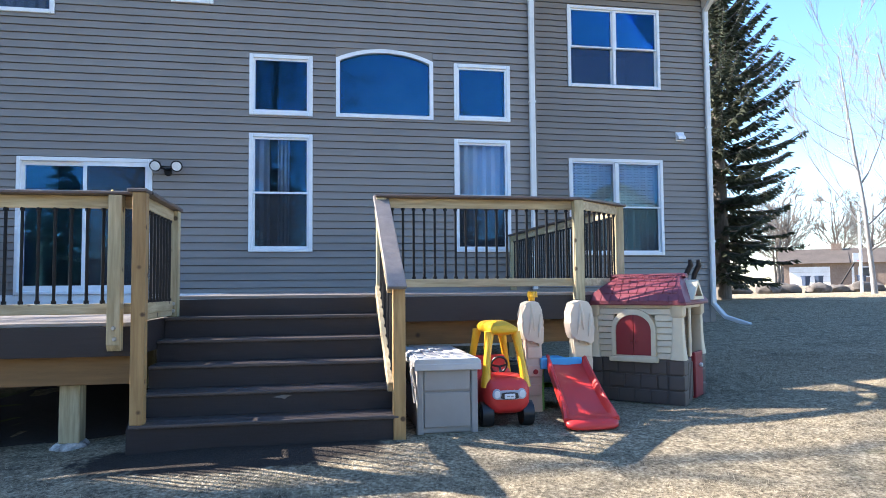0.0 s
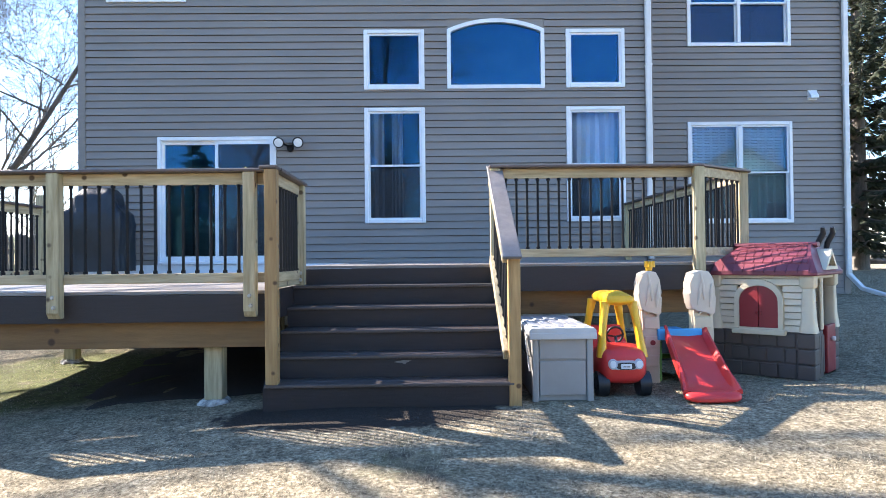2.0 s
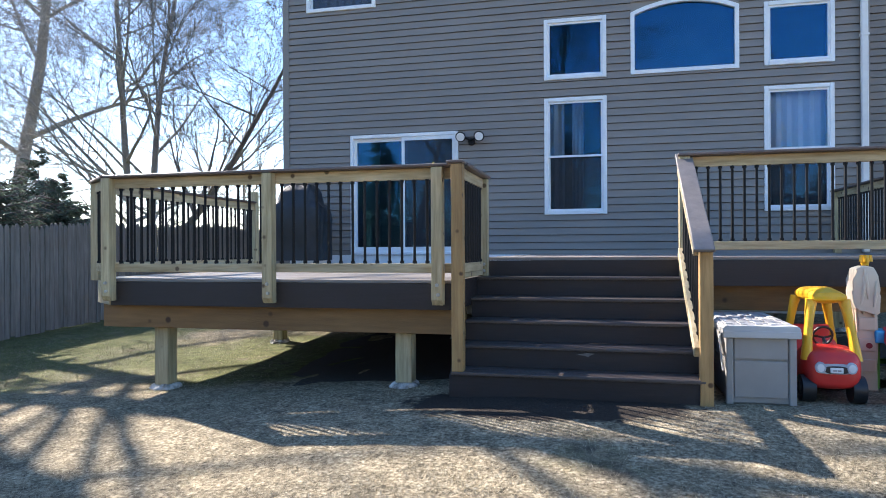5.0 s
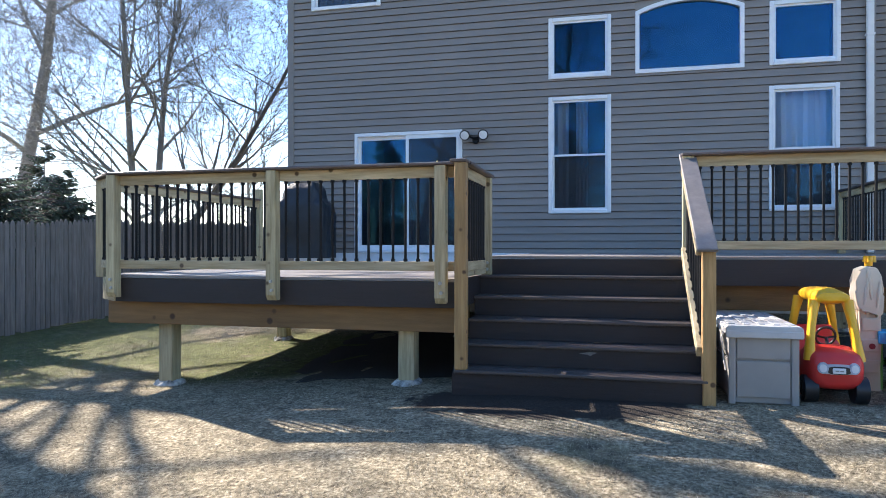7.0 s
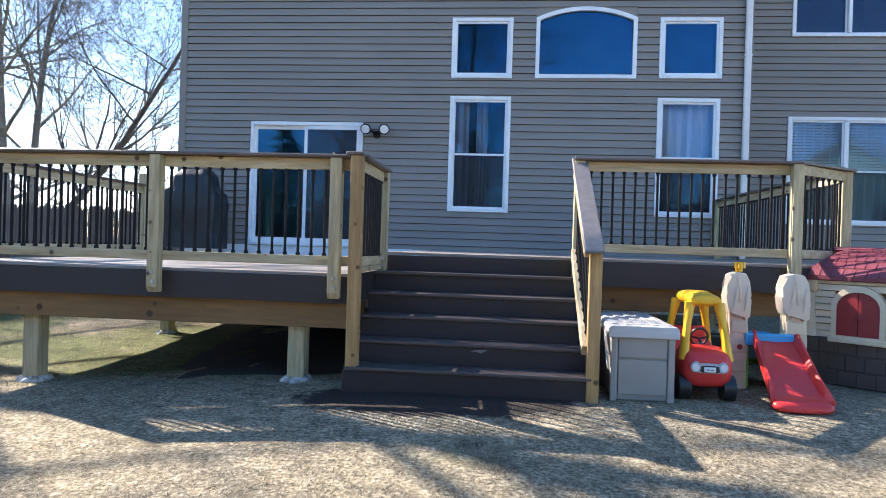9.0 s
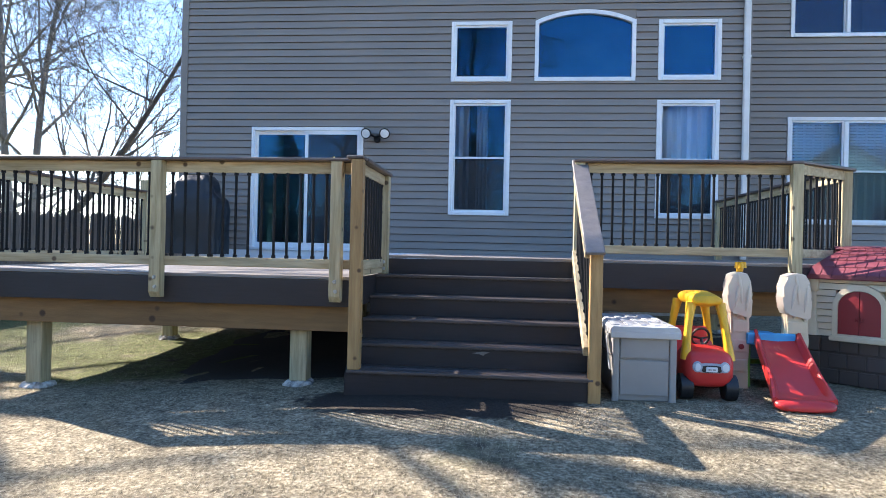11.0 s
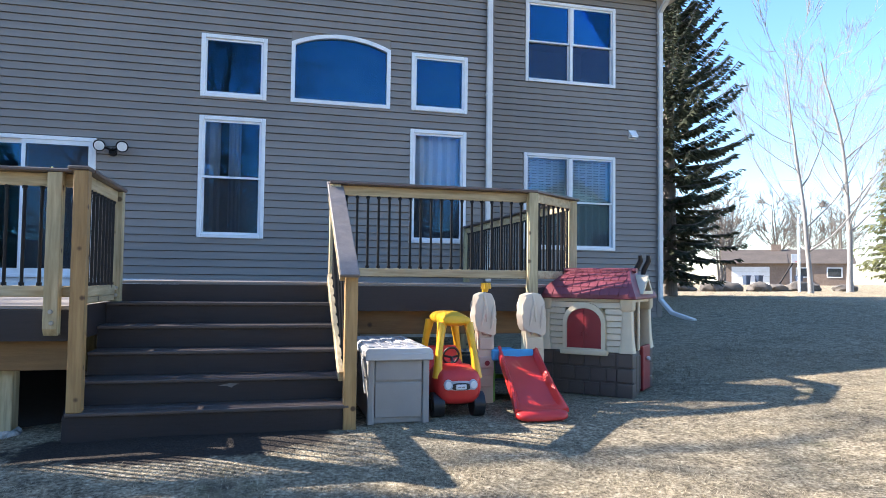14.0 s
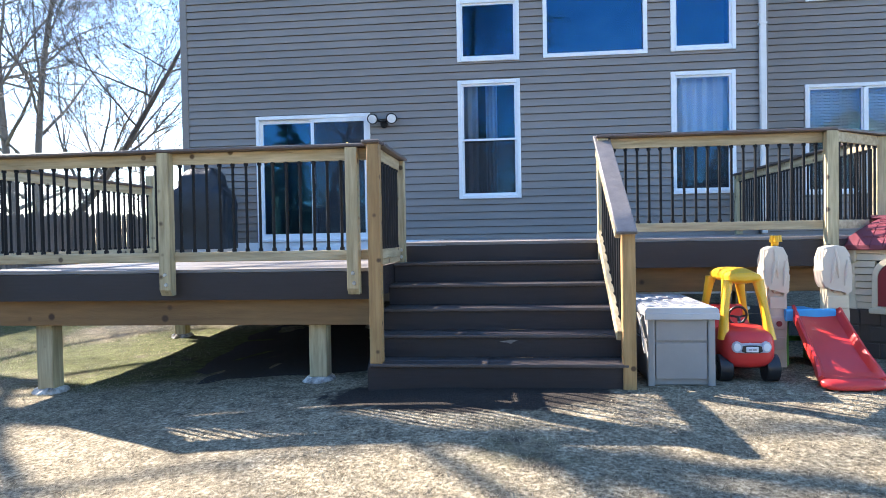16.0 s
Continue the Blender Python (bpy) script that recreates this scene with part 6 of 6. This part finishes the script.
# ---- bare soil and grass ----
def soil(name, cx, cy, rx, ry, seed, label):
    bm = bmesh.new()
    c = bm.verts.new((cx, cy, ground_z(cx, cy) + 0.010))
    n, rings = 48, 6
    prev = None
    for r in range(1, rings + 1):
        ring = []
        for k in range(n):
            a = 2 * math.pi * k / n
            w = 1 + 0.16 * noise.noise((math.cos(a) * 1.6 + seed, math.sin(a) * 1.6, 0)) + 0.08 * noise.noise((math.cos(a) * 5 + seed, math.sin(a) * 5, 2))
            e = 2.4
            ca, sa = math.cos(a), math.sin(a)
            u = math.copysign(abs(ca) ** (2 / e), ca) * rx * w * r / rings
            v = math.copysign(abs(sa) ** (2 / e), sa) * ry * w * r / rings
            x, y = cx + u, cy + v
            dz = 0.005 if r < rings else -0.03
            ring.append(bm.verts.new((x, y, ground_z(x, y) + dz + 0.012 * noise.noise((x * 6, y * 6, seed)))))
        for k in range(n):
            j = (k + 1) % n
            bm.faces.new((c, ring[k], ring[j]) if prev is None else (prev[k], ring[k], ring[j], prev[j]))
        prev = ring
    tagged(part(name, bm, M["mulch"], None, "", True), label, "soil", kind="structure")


# soil sheets, made near black to deepen the shade below the decks
soil("soil_bed", -1.15, -3.1, 1.35, 2.62, 7, "bare soil under the deck, darkened for the deck's shade")
soil("soil_bed", 1.1, -2.35, 3.5, 2.3, 4, "bare soil under the deck, darkened for the deck's shade")


def grass():
    """Short dry blades, lying every way, as one sheet of stuff."""
    r = np.random.default_rng(3)
    n = 420000
    x = r.uniform(-7.5, 9.5, n)
    y = -8.3 + 6.2 * r.uniform(0, 1, n) ** 1.35
    bare = (((x - 0.40) / 1.35) ** 2 + ((y + 5.92) / 0.56) ** 2 < 1.0 - 0.45 * r.uniform(0, 1, n)) | ((x > SX0) & (x < SX1 + 0.7) & (y > -5.84) & (y < -4)) | ((x > -2.4) & (x < 4.2) & (y > -4.6)) | ((x > -2.2) & (x < 0.2) & (y > -5.75 + 0.7 * r.uniform(0, 1, n)))
    thin = noise_field(x, y) + r.uniform(-0.5, 0.5, n) < -0.28
    keep = ~(bare | thin)
    x, y = x[keep], y[keep]
    # wider-spread tufts beside the fence and on the open lawn
    xa, ya = r.uniform(-8.4, -2.4, 90000), r.uniform(-5.4, 2.0, 90000)
    xb, yb = r.uniform(4.3, 14.0, 110000), r.uniform(-5.0, 7.0, 110000)
    ok = ~((xb > HX1 - 0.1) & (xb < HX2 + 0.1) & (yb > WY - 0.1))
    x, y = np.concatenate([x, xa, xb[ok]]), np.concatenate([y, ya, yb[ok]])
    # the greener turf under the deck's edge keeps few straw blades
    straw = ((np.hypot(x + 3.1, y + 3.5) > 1.9 - 0.6 * r.uniform(0, 1, len(x))) & (x > -4.6 - 1.4 * r.uniform(0, 1, len(x)))) | (r.uniform(0, 1, len(x)) < 0.15)
    x, y = x[straw], y[straw]
    n = len(x)
    z = np.array([ground_z(a, b) for a, b in zip(x, y)])
    a = r.uniform(0, 2 * np.pi, n)
    ln = r.uniform(0.010, 0.027, n) * np.where((x > 4.3) & (y > -4.5) | (x < -2.4) & (y > -5.0), 1.7, 1.0)
    up = r.uniform(0.05, 0.75, n)
    w = r.uniform(0.0010, 0.0023, n)
    dx, dy = np.cos(a), np.sin(a)
    v = np.empty((n, 3, 3))
    v[:, 0] = np.stack([x - dy * w, y + dx * w, z], -1)
    v[:, 1] = np.stack([x + dy * w, y - dx * w, z], -1)
    v[:, 2] = np.stack([x + dx * ln, y + dy * ln, z + 0.006 + ln * up], -1)
    me = bpy.data.meshes.new("grass")
    me.from_pydata(v.reshape(-1, 3).tolist(), [], np.arange(3 * n).reshape(-1, 3).tolist())
    me.materials.append(mat("dry_grass_blade", (0.15, 0.122, 0.078), (0.46, 0.395, 0.275), 1.2, 0.9, bump=0.0, island=True, rand=0.35, big=0.2, spec=0.2))
    ob = new("grass", me)
    tagged(ob, "short dry straw-coloured lawn grass", "grass", kind="stuff")


def noise_field(x, y):
    return np.sin(x * 1.3 + 0.6 * np.sin(y * 2.1)) * 0.35 + np.sin(y * 3.1 + 1.1 * np.sin(x * 1.7)) * 0.3 + np.sin(x * 5.3 + y * 4.1) * 0.25


grass()

# ---- wall siding, board by board ----
def siding(parent, x0, x1, z0, z1, holes, y, lap=0.1143):
    n = math.ceil((z1 - z0) / lap)
    for k in range(n):
        a, b = z0 + k * lap, min(z0 + (k + 1) * lap, z1)
        cuts = sorted({a, b, *[v for h in holes for v in h[2:] if a < v < b]})
        verts, faces = [], []
        for c0, c1 in zip(cuts, cuts[1:]):
            xs = sorted({x0, x1, *[v for h in holes for v in h[:2] if h[2] < (c0 + c1) / 2 < h[3]]})
            for s0, s1 in zip(xs, xs[1:]):
                if any(h[0] < (s0 + s1) / 2 < h[1] and h[2] < (c0 + c1) / 2 < h[3] for h in holes):
                    continue
                c0 = c0 + 0.009 if c0 == a else c0
                o0, o1 = (y - 0.027 + 0.023 * (c - a) / lap for c in (c0, c1))
                i = len(verts)
                verts += [(s0, o0, c0), (s1, o0, c0), (s1, o1, c1), (s0, o1, c1), (s0, y + 0.01, c0), (s1, y + 0.01, c0), (s1, y + 0.01, c1), (s0, y + 0.01, c1)]
                faces += [[i + q for q in f] for f in ((0, 1, 2, 3), (0, 4, 5, 1), (1, 5, 6, 2), (3, 2, 6, 7), (0, 3, 7, 4))]
        if not verts:
            continue
        me = bpy.data.meshes.new("siding_board")
        me.from_pydata(verts, [], faces)
        me.materials.append(M["siding"])
        ob = new("siding_board", me)
        ob.parent = parent


siding(wall_main, HX0 + 0.09, HX1 - 0.09, 0.86, EAVE, [v for k, v in MAIN_HOLES.items()] + [(HX0, -0.28, 0.5, 1.02)], 0.0)
siding(wall_wing, HX1, HX2 - 0.09, 0.25, EAVE, list(WING_HOLES.values()), WY)
